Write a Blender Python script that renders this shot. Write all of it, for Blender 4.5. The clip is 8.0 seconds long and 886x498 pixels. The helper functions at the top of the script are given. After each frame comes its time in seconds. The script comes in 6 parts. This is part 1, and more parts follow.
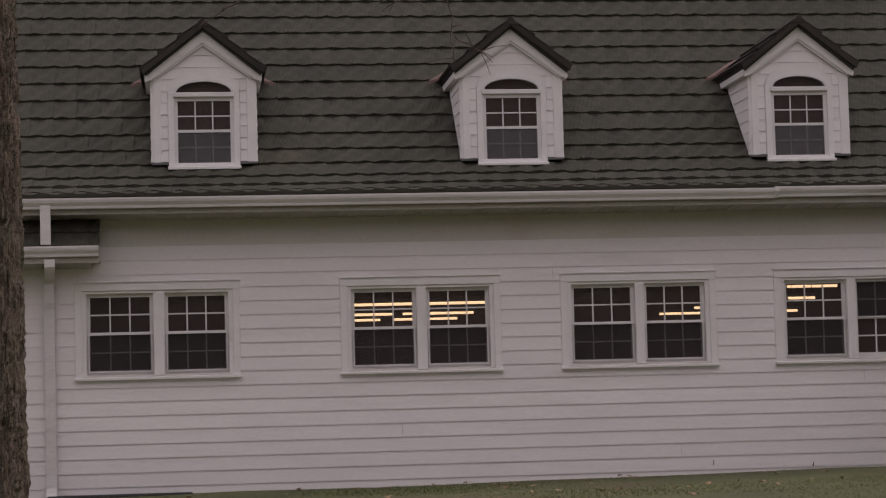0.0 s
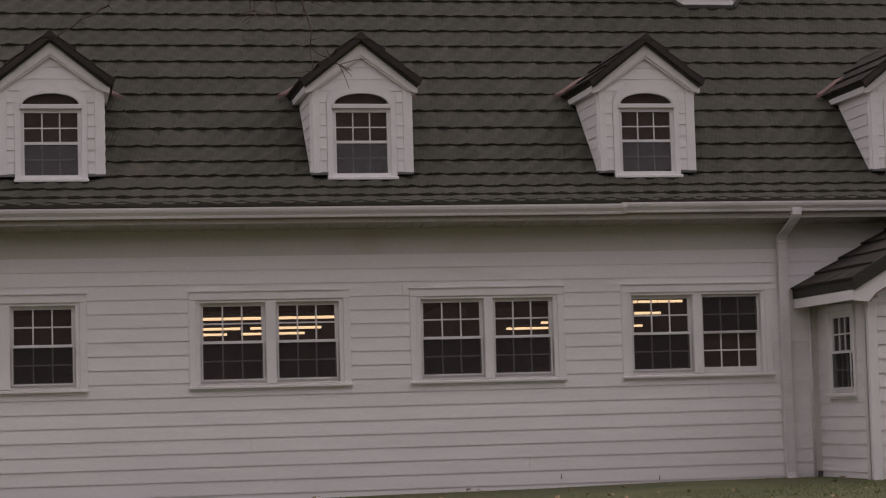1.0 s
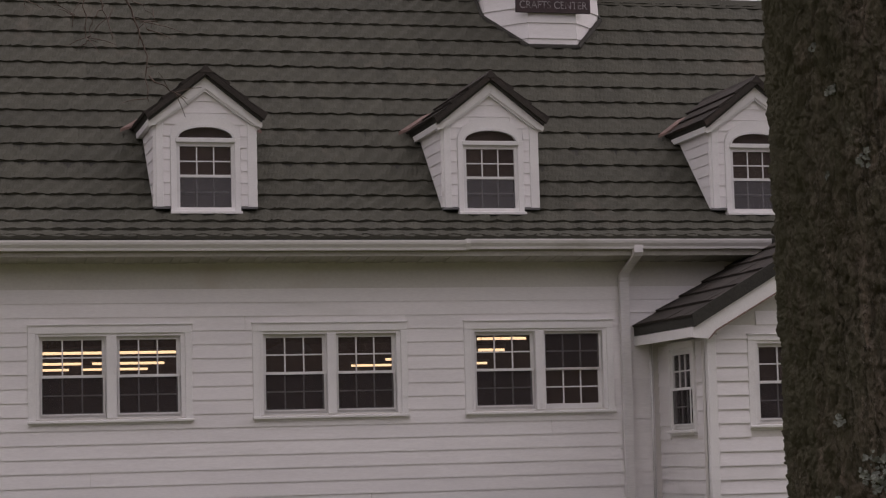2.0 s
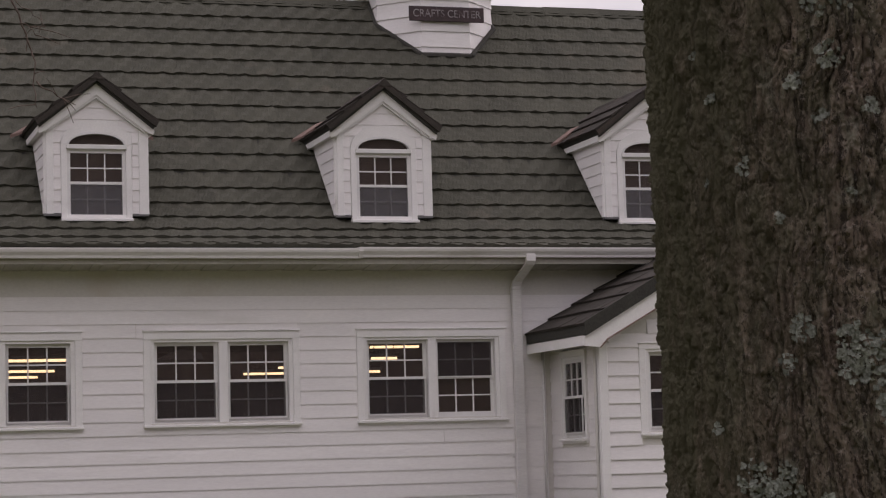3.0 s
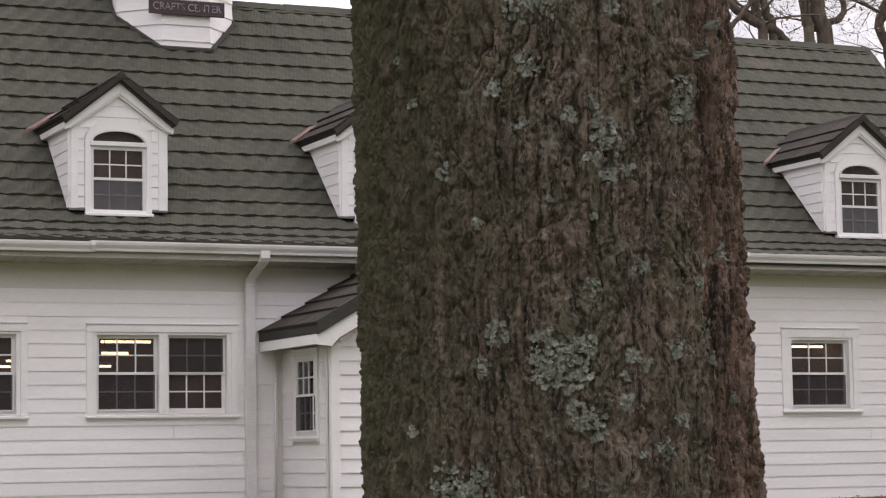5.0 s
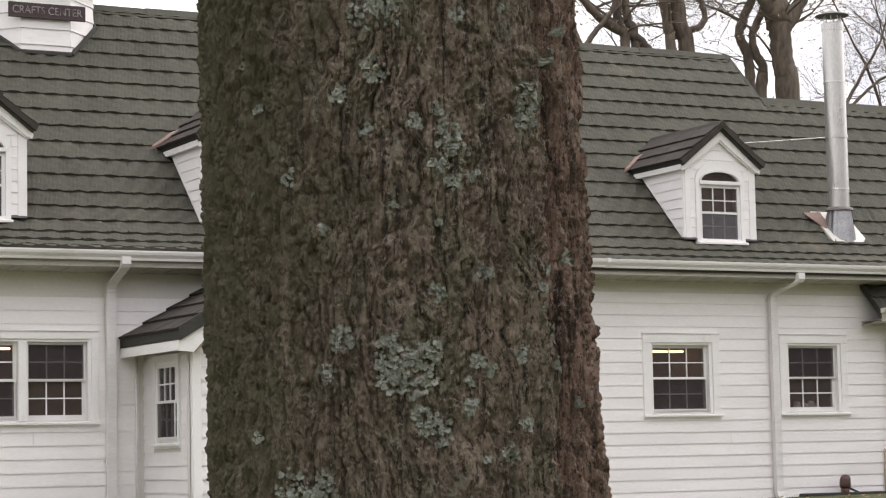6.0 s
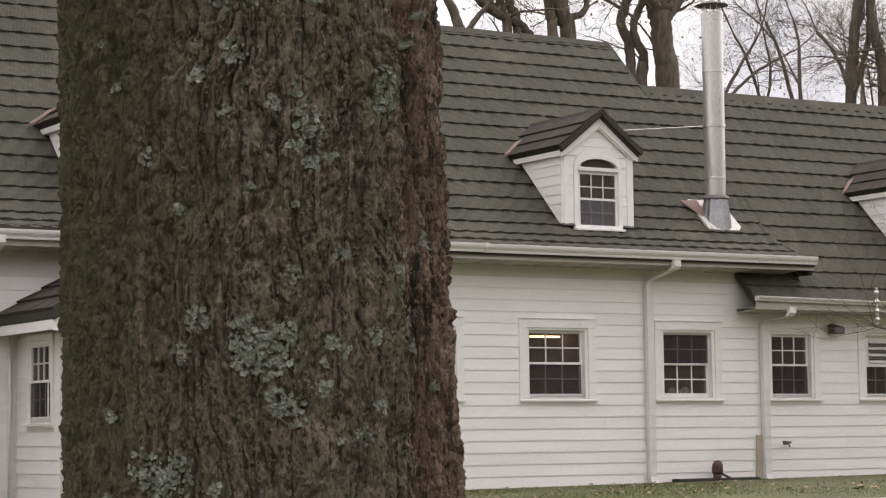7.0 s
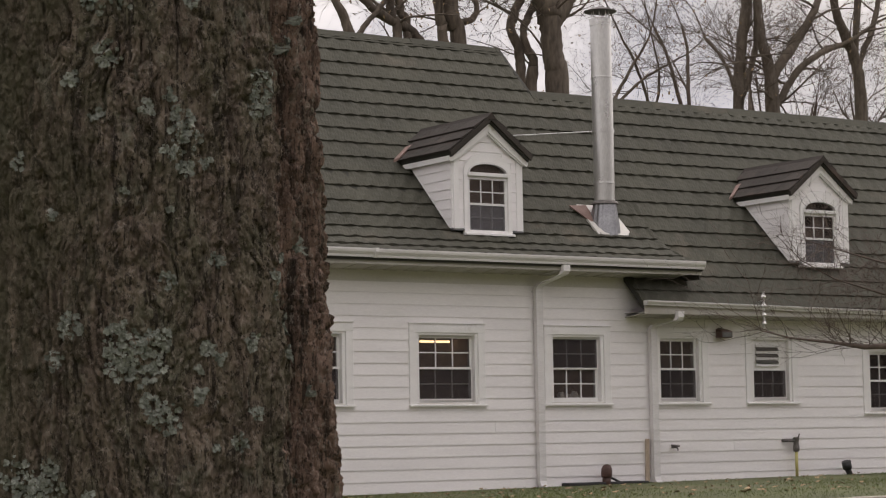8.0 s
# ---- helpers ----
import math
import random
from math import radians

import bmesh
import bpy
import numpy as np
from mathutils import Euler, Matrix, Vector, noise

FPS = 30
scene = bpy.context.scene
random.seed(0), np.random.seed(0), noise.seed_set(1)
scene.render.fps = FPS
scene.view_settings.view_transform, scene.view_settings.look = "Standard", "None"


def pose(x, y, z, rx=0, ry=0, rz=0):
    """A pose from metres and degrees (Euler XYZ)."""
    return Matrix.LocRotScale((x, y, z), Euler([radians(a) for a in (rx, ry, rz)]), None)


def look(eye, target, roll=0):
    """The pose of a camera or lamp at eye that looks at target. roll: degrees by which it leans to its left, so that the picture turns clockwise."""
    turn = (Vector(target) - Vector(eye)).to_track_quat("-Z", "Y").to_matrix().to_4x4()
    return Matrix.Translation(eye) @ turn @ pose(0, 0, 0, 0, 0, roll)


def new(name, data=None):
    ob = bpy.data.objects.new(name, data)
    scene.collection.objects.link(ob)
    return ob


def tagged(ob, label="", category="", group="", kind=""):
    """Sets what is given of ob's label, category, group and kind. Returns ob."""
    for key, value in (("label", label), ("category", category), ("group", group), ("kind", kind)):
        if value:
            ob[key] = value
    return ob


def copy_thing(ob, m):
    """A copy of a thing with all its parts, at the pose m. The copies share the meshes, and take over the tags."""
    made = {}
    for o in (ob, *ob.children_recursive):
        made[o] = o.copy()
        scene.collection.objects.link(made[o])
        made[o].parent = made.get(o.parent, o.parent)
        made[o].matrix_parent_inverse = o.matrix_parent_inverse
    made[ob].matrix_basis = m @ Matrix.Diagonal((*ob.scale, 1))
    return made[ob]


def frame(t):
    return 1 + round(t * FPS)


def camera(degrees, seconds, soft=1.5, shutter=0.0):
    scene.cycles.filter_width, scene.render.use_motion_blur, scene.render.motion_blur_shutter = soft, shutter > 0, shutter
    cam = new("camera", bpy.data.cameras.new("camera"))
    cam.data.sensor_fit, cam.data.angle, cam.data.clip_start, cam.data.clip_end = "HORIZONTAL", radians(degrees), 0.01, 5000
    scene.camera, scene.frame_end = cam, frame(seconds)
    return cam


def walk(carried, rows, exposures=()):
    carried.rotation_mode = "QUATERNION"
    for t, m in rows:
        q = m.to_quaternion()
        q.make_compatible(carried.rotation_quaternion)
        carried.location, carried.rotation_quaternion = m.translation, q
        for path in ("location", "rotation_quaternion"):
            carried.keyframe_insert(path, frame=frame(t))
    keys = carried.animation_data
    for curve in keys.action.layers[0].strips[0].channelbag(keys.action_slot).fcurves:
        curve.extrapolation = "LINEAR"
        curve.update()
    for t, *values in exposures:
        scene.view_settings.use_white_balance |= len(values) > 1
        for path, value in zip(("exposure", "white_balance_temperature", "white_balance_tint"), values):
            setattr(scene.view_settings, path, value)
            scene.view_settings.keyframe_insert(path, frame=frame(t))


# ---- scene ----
cam = camera(22.79, 8.0, soft=1.2)
PATH = [  # seconds, eye, target, roll
    (0, (1.324, -29.537, 0.79), (1.552, -27.555, 0.932), -1.5),
    (0.5, (1.262, -29.537, 0.795), (1.575, -27.567, 0.94), -1.5),
    (1, (1.194, -29.512, 0.783), (1.566, -27.553, 0.935), -1.6),
    (1.2, (1.221, -29.524, 0.775), (1.616, -27.57, 0.935), -1.4),
    (1.3, (1.235, -29.53, 0.771), (1.647, -27.58, 0.945), -1.5),
    (1.5, (1.263, -29.542, 0.762), (1.705, -27.6, 0.942), -1.4),
    (2, (1.316, -29.524, 0.7), (1.819, -27.597, 0.886), -1.5),
    (2.2, (1.324, -29.52, 0.7), (1.845, -27.598, 0.888), -1.6),
    (3.3, (1.367, -29.5, 0.7), (1.99, -27.609, 0.892), -1.6),
    (3.5, (1.375, -29.496, 0.7), (2.016, -27.612, 0.893), -1.6),
    (4, (1.395, -29.506, 0.702), (2.081, -27.638, 0.895), -1.4),
    (4.5, (1.412, -29.522, 0.705), (2.161, -27.676, 0.891), -1.3),
    (5, (1.437, -29.537, 0.705), (2.252, -27.719, 0.889), -0.9),
    (5.2, (1.445, -29.541, 0.705), (2.282, -27.734, 0.885), -1.4),
    (6.3, (1.483, -29.567, 0.704), (2.432, -27.817, 0.892), -0.9),
    (6.5, (1.49, -29.572, 0.704), (2.453, -27.829, 0.889), -0.8),
    (6.7, (1.499, -29.583, 0.703), (2.48, -27.849, 0.879), -0.6),
    (6.8, (1.503, -29.589, 0.702), (2.495, -27.86, 0.875), -0.7),
    (7, (1.512, -29.6, 0.7), (2.531, -27.887, 0.87), -0.7),
    (7.2, (1.517, -29.605, 0.7), (2.568, -27.912, 0.868), -0.5),
    (7.5, (1.523, -29.613, 0.699), (2.611, -27.943, 0.867), -0.8),
    (8, (1.546, -29.607, 0.702), (2.648, -27.947, 0.875), -1.0),
]
# -- walk --
EXPOSURES = [(0, -1.54, 6850, 27), (1.0, -1.6, 6800, 26), (2.2, -1.31, 6700, 25), (3.5, -1.05, 6650, 23), (4.3, -0.82, 6600, 22), (5.0, -0.46, 6580, 19), (6.4, -0.12, 6700, 13), (7.0, -0.4, 6800, 14), (8.0, -0.86, 6900, 17)]
walk(cam, [(t, look(eye, target, roll)) for t, eye, target, roll in PATH], EXPOSURES)

# ---------------------------------------------------------------- light
SUN_EL, SUN_AZ = radians(32), radians(74)
world = bpy.data.worlds.new("overcast_sky")
scene.world = world
world.use_nodes = True
wn, wl = world.node_tree.nodes, world.node_tree.links
wn.clear()
w_out, w_bg, w_sky = wn.new("ShaderNodeOutputWorld"), wn.new("ShaderNodeBackground"), wn.new("ShaderNodeTexSky")
w_sky.sky_type, w_sky.sun_disc, w_sky.sun_elevation, w_sky.sun_rotation = "NISHITA", False, SUN_EL, SUN_AZ
w_sky.dust_density, w_sky.ozone_density = 4.0, 1.0
w_sat = wn.new("ShaderNodeHueSaturation")
w_sat.inputs["Saturation"].default_value = 0.12
w_cloud, w_ramp, w_mix, w_co = wn.new("ShaderNodeTexNoise"), wn.new("ShaderNodeValToRGB"), wn.new("ShaderNodeMix"), wn.new("ShaderNodeTexCoord")
w_cloud.inputs["Scale"].default_value, w_cloud.inputs["Detail"].default_value = 7.0, 7.0
w_ramp.color_ramp.elements[0].position, w_ramp.color_ramp.elements[0].color = 0.36, (0.62, 0.65, 0.73, 1)
w_ramp.color_ramp.elements[1].position, w_ramp.color_ramp.elements[1].color = 0.60, (1.15, 1.14, 1.12, 1)
w_mix.data_type, w_mix.blend_type = "RGBA", "MULTIPLY"
w_mix.inputs[0].default_value = 0.8
w_bg.inputs["Strength"].default_value = 0.085
wl.new(w_co.outputs["Generated"], w_cloud.inputs["Vector"])
wl.new(w_cloud.outputs["Fac"], w_ramp.inputs["Fac"])
wl.new(w_sky.outputs["Color"], w_sat.inputs["Color"])
w_flat = wn.new("ShaderNodeMix")   # the cloud cover evens out the clear sky
w_flat.data_type = "RGBA"
w_flat.inputs[0].default_value, w_flat.inputs[7].default_value = 0.78, (12.0, 12.0, 12.1, 1)
wl.new(w_sat.outputs["Color"], w_flat.inputs[6])
wl.new(w_flat.outputs[2], w_mix.inputs[6])
wl.new(w_ramp.outputs["Color"], w_mix.inputs[7])
w_sep, w_el, w_fall = wn.new("ShaderNodeSeparateXYZ"), wn.new("ShaderNodeMapRange"), wn.new("ShaderNodeMix")
w_el.inputs[1].default_value, w_el.inputs[2].default_value, w_el.inputs[3].default_value, w_el.inputs[4].default_value = 0.0, 1.0, 1.38, 3.5
w_fall.data_type, w_fall.blend_type = "RGBA", "MULTIPLY"
w_fall.inputs[0].default_value = 1.0
wl.new(w_co.outputs["Generated"], w_sep.inputs[0])
wl.new(w_sep.outputs["Z"], w_el.inputs[0])
wl.new(w_mix.outputs[2], w_fall.inputs[6])
wl.new(w_el.outputs[0], w_fall.inputs[7])
wl.new(w_fall.outputs[2], w_bg.inputs["Color"])
wl.new(w_bg.outputs["Background"], w_out.inputs["Surface"])
sun = new("sun", bpy.data.lights.new("sun", "SUN"))
sun.data.energy, sun.data.angle, sun.data.color = 0.9, radians(40), (1.0, 0.96, 0.9)
sun.matrix_world = look((0, 0, 0), (-math.sin(SUN_AZ) * math.cos(SUN_EL), -math.cos(SUN_AZ) * math.cos(SUN_EL), -math.sin(SUN_EL)))


# ---------------------------------------------------------------- materials
def surf(name, low, high, rough=0.6, coarse=3.0, fine=60.0, bump=0.15, metal=0.0, stretch=(1, 1, 1), piece=0.0, spec=0.5, dirt=None, dirt_at=0.6, bump_size=0.01):
    """Two-scale variation between two base colours, with fine relief; piece: brightness spread between pieces."""
    m = bpy.data.materials.new(name)
    m.use_nodes = True
    n, k = m.node_tree.nodes, m.node_tree.links
    b = n["Principled BSDF"]
    co, mp, oi = n.new("ShaderNodeTexCoord"), n.new("ShaderNodeMapping"), n.new("ShaderNodeObjectInfo")
    mp.inputs["Scale"].default_value = stretch
    k.new(co.outputs["Object"], mp.inputs["Vector"])
    sh = n.new("ShaderNodeVectorMath")
    sh.operation = "MULTIPLY_ADD"
    sh.inputs[1].default_value = (37.0, 37.0, 37.0)
    k.new(oi.outputs["Random"], sh.inputs[0])
    k.new(mp.outputs["Vector"], sh.inputs[2])
    n1, n2 = n.new("ShaderNodeTexNoise"), n.new("ShaderNodeTexNoise")
    n1.inputs["Scale"].default_value, n1.inputs["Detail"].default_value = coarse, 5.0
    n2.inputs["Scale"].default_value, n2.inputs["Detail"].default_value = fine, 4.0
    for t in (n1, n2):
        k.new(sh.outputs["Vector"], t.inputs["Vector"])
    add = n.new("ShaderNodeMath")
    add.operation = "ADD"
    k.new(n1.outputs["Fac"], add.inputs[0])
    k.new(n2.outputs["Fac"], add.inputs[1])
    mr = n.new("ShaderNodeMapRange")
    mr.inputs[1].default_value, mr.inputs[2].default_value = 0.7, 1.3
    k.new(add.outputs[0], mr.inputs[0])
    mix = n.new("ShaderNodeMix")
    mix.data_type = "RGBA"
    mix.inputs[6].default_value, mix.inputs[7].default_value = (*low, 1), (*high, 1)
    k.new(mr.outputs[0], mix.inputs[0])
    col = mix.outputs[2]
    if dirt:
        n3, r3, m3 = n.new("ShaderNodeTexNoise"), n.new("ShaderNodeMapRange"), n.new("ShaderNodeMix")
        n3.inputs["Scale"].default_value, n3.inputs["Detail"].default_value = coarse * 0.45, 8.0
        n3.inputs["Roughness"].default_value = 0.65
        k.new(sh.outputs["Vector"], n3.inputs["Vector"])
        r3.inputs[1].default_value, r3.inputs[2].default_value = dirt_at, dirt_at + 0.14
        k.new(n3.outputs["Fac"], r3.inputs[0])
        m3.data_type = "RGBA"
        m3.inputs[7].default_value = (*dirt, 1)
        k.new(r3.outputs[0], m3.inputs[0])
        k.new(col, m3.inputs[6])
        col = m3.outputs[2]
    if piece:
        geo, pm, hs = n.new("ShaderNodeNewGeometry"), n.new("ShaderNodeMapRange"), n.new("ShaderNodeHueSaturation")
        ad, fr = n.new("ShaderNodeMath"), n.new("ShaderNodeMath")
        ad.operation, fr.operation = "ADD", "FRACT"
        k.new(geo.outputs["Random Per Island"], ad.inputs[0])
        k.new(oi.outputs["Random"], ad.inputs[1])
        k.new(ad.outputs[0], fr.inputs[0])
        pm.inputs[3].default_value, pm.inputs[4].default_value = 1 - piece, 1 + piece
        k.new(fr.outputs[0], pm.inputs[0])
        k.new(pm.outputs[0], hs.inputs["Value"])
        k.new(col, hs.inputs["Color"])
        col = hs.outputs["Color"]
    k.new(col, b.inputs["Base Color"])
    rr = n.new("ShaderNodeMapRange")
    rr.inputs[3].default_value, rr.inputs[4].default_value = max(rough - 0.1, 0.05), min(rough + 0.1, 1)
    k.new(n1.outputs["Fac"], rr.inputs[0])
    k.new(rr.outputs[0], b.inputs["Roughness"])
    b.inputs["Metallic"].default_value = metal
    b.inputs["Specular IOR Level"].default_value = spec
    if bump:
        bp = n.new("ShaderNodeBump")
        bp.inputs["Strength"].default_value, bp.inputs["Distance"].default_value = bump, bump_size
        k.new(add.outputs[0], bp.inputs["Height"])
        k.new(bp.outputs["Normal"], b.inputs["Normal"])
    return m


def glass_material(name, tint, ior=1.5):
    """A thin clear pane: see-through, with the mirror gloss of glass and a faint brown veil as room glow."""
    m = bpy.data.materials.new(name)
    m.use_nodes = True
    n, k = m.node_tree.nodes, m.node_tree.links
    n.clear()
    out, mix, tr, gl, fr = (n.new("ShaderNode" + s) for s in ("OutputMaterial", "MixShader", "BsdfTransparent", "BsdfGlossy", "Fresnel"))
    tr.inputs["Color"].default_value = (*tint, 1)
    gl.inputs["Roughness"].default_value = 0.02
    fr.inputs["IOR"].default_value = ior
    # the brown diffuse share stands in for faint light from the room behind
    room_veil, film = n.new("ShaderNodeBsdfDiffuse"), n.new("ShaderNodeMixShader")
    room_veil.inputs["Color"].default_value = (0.48, 0.38, 0.36, 1)
    film.inputs[0].default_value = 0.065
    k.new(tr.outputs[0], film.inputs[1])
    k.new(room_veil.outputs[0], film.inputs[2])
    k.new(fr.outputs[0], mix.inputs[0])
    k.new(film.outputs[0], mix.inputs[1])
    k.new(gl.outputs[0], mix.inputs[2])
    k.new(mix.outputs[0], out.inputs[0])
    return m


def mesh_screen(name, colour, cover):
    """Fine insect mesh, seen as an even veil."""
    m = bpy.data.materials.new(name)
    m.use_nodes = True
    n, k = m.node_tree.nodes, m.node_tree.links
    n.clear()
    out, mix, tr, df = (n.new("ShaderNode" + s) for s in ("OutputMaterial", "MixShader", "BsdfTransparent", "BsdfDiffuse"))
    df.inputs["Color"].default_value = (*colour, 1)
    mix.inputs[0].default_value = cover
    k.new(tr.outputs[0], mix.inputs[1])
    k.new(df.outputs[0], mix.inputs[2])
    k.new(mix.outputs[0], out.inputs[0])
    return m


def glow(name, colour, strength):
    m = bpy.data.materials.new(name)
    m.use_nodes = True
    b = m.node_tree.nodes["Principled BSDF"]
    b.inputs["Base Color"].default_value = (0.8, 0.8, 0.75, 1)
    b.inputs["Emission Color"].default_value = (*colour, 1)
    b.inputs["Emission Strength"].default_value = strength
    return m


M_SIDING = surf("painted_siding", (0.765, 0.738, 0.735), (0.855, 0.826, 0.82), 0.5, 1.4, 26, 0.08, piece=0.03, dirt=(0.70, 0.68, 0.655), dirt_at=0.58, stretch=(0.5, 1, 2.5))
# Darker than the siding: grime plus part of the eave's shade, in colour.
M_FRIEZE = surf("frieze_paint_with_shade", (0.61, 0.585, 0.55), (0.70, 0.675, 0.635), 0.55, 0.9, 20, 0.08, dirt=(0.60, 0.55, 0.49), dirt_at=0.57, stretch=(1, 1, 1.6))
M_TRIM = surf("white_trim_paint", (0.76, 0.745, 0.735), (0.85, 0.835, 0.82), 0.42, 3, 50, 0.08, dirt=(0.58, 0.55, 0.52), dirt_at=0.62)
M_SASH = surf("white_sash_paint", (0.68, 0.67, 0.66), (0.78, 0.77, 0.76), 0.4, 5, 70, 0.06)
M_GUTTER = surf("aluminium_gutter_paint", (0.62, 0.60, 0.59), (0.75, 0.73, 0.72), 0.38, 1.5, 30, 0.05, dirt=(0.42, 0.40, 0.36), dirt_at=0.6, stretch=(0.4, 1, 2))
# Eave shade is mixed into this white paint's colour, besides its patches of dirt.
M_SOFFIT = surf("soffit_paint_with_shade", (0.35, 0.33, 0.29), (0.46, 0.44, 0.40), 0.55, 2, 25, 0.08, dirt=(0.40, 0.37, 0.32), dirt_at=0.56)
M_TILE = surf("stone_coated_roof_tile", (0.053, 0.0525, 0.041), (0.086, 0.0845, 0.066), 0.88, 1.2, 60, 0.5, piece=0.06, dirt=(0.110, 0.098, 0.076), dirt_at=0.60, spec=0.2)
# darker and browner than the main tile; for the dormer and porch roofs
M_BROWNTILE = surf("dark_brown_tile", (0.034, 0.030, 0.026), (0.066, 0.057, 0.050), 0.88, 2.5, 60, 0.5, piece=0.12, dirt=(0.085, 0.062, 0.052), dirt_at=0.57, spec=0.2)
M_RIDGE = surf("dark_roof_edge", (0.030, 0.029, 0.025), (0.060, 0.058, 0.050), 0.8, 3, 50, 0.4, spec=0.25)
M_LEAD = surf("grey_flashing", (0.10, 0.10, 0.10), (0.20, 0.20, 0.20), 0.5, 6, 60, 0.2, metal=0.4)
M_RUST = surf("rusty_flashing", (0.14, 0.088, 0.072), (0.24, 0.155, 0.13), 0.7, 7, 60, 0.3)
M_BOOT = surf("dull_galvanised_boot", (0.20, 0.20, 0.21), (0.36, 0.36, 0.37), 0.35, 5, 40, 0.1, metal=0.9)
M_STEEL = surf("stainless_flue", (0.52, 0.51, 0.49), (0.66, 0.65, 0.63), 0.30, 2, 40, 0.04, metal=0.8, stretch=(1, 1, 0.3))
M_DARKSTEEL = surf("weathered_steel", (0.09, 0.085, 0.08), (0.20, 0.18, 0.17), 0.55, 8, 60, 0.2, metal=0.6)
M_PANE = glass_material("window_glass", (0.80, 0.80, 0.79), 1.45)
M_SCREEN = mesh_screen("insect_screen", (0.052, 0.045, 0.045), 0.45)
# paler copy of the screen: daylight on the dormer sashes put into its colour
M_SCREENLIT = mesh_screen("lit_insect_screen", (0.13, 0.125, 0.13), 0.5)
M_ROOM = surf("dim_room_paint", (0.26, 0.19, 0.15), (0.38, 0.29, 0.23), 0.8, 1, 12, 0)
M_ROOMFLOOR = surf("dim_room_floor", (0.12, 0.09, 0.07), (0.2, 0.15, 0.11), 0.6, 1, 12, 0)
M_TUBE = glow("fluorescent_tube_glow", (1.0, 0.73, 0.41), 5.5)
M_FIXTURE = surf("fixture_enamel", (0.5, 0.48, 0.44), (0.6, 0.58, 0.54), 0.4, 5, 50, 0)
M_CURTAIN = surf("pale_curtain", (0.58, 0.56, 0.54), (0.74, 0.72, 0.70), 0.9, 4, 30, 0.1, stretch=(6, 6, 0.5))
M_SIGN = surf("dark_sign_board", (0.028, 0.016, 0.018), (0.06, 0.034, 0.036), 0.6, 6, 40, 0.1)
M_LETTER = surf("faded_sign_paint", (0.20, 0.18, 0.185), (0.36, 0.33, 0.335), 0.6, 14, 60, 0.1, dirt=(0.06, 0.035, 0.037), dirt_at=0.47)
M_CONCRETE = surf("concrete_kerb", (0.30, 0.27, 0.23), (0.46, 0.42, 0.36), 0.85, 3, 50, 0.3)
M_FOUND = surf("stone_foundation", (0.14, 0.13, 0.12), (0.26, 0.24, 0.22), 0.9, 4, 30, 0.5)
M_SOIL = surf("lawn_soil", (0.055, 0.062, 0.024), (0.115, 0.128, 0.045), 0.95, 0.8, 18, 0.4, dirt=(0.11, 0.085, 0.045), dirt_at=0.55)
M_GRASS = surf("grass_blade", (0.075, 0.10, 0.028), (0.14, 0.16, 0.052), 0.8, 0.5, 3, 0, piece=0.15)
M_DEADLEAF = surf("fallen_leaf", (0.20, 0.12, 0.06), (0.40, 0.30, 0.18), 0.8, 8, 40, 0, piece=0.3)
M_WOODTREE = surf("distant_bark", (0.062, 0.048, 0.037), (0.18, 0.145, 0.11), 0.9, 2.0, 14, 0.5, stretch=(1, 1, 0.3))
M_TWIG = surf("bare_twig", (0.065, 0.046, 0.037), (0.14, 0.105, 0.085), 0.9, 3, 20, 0)
M_YELLOW = surf("yellow_pipe_paint", (0.42, 0.36, 0.12), (0.56, 0.50, 0.20), 0.5, 8, 50, 0.1)
M_OLDWOOD = surf("weathered_board", (0.36, 0.28, 0.21), (0.56, 0.46, 0.36), 0.8, 4, 40, 0.3, stretch=(3, 3, 0.4))
M_BROWN = surf("brown_vent_paint", (0.050, 0.024, 0.020), (0.10, 0.05, 0.04), 0.55, 8, 50, 0.2)
M_BLACK = surf("black_rubber", (0.012, 0.012, 0.013), (0.03, 0.03, 0.032), 0.6, 8, 50, 0.2)


# ---------------------------------------------------------------- helpers
def bm_new():
    return bmesh.new()


def box(bm, x0, x1, y0, y1, z0, z1):
    v = [bm.verts.new((x, y, z)) for z in (z0, z1) for y in (y0, y1) for x in (x0, x1)]
    for f in ((0, 2, 3, 1), (4, 5, 7, 6), (0, 1, 5, 4), (2, 6, 7, 3), (0, 4, 6, 2), (1, 3, 7, 5)):
        bm.faces.new([v[i] for i in f])
    return bm


def prism(bm, outline, a, b, axis="x"):
    """Extrude a closed outline of 2D points from a to b along x (points y, z), y (points x, z) or z (points x, y)."""
    put = {"x": lambda p, s: (s, p[0], p[1]), "y": lambda p, s: (p[0], s, p[1]), "z": lambda p, s: (p[0], p[1], s)}[axis]
    lo, hi = [bm.verts.new(put(p, a)) for p in outline], [bm.verts.new(put(p, b)) for p in outline]
    n = len(outline)
    bm.faces.new(lo)
    bm.faces.new(hi[::-1])
    for i in range(n):
        bm.faces.new((lo[i], hi[i], hi[(i + 1) % n], lo[(i + 1) % n]))
    return bm


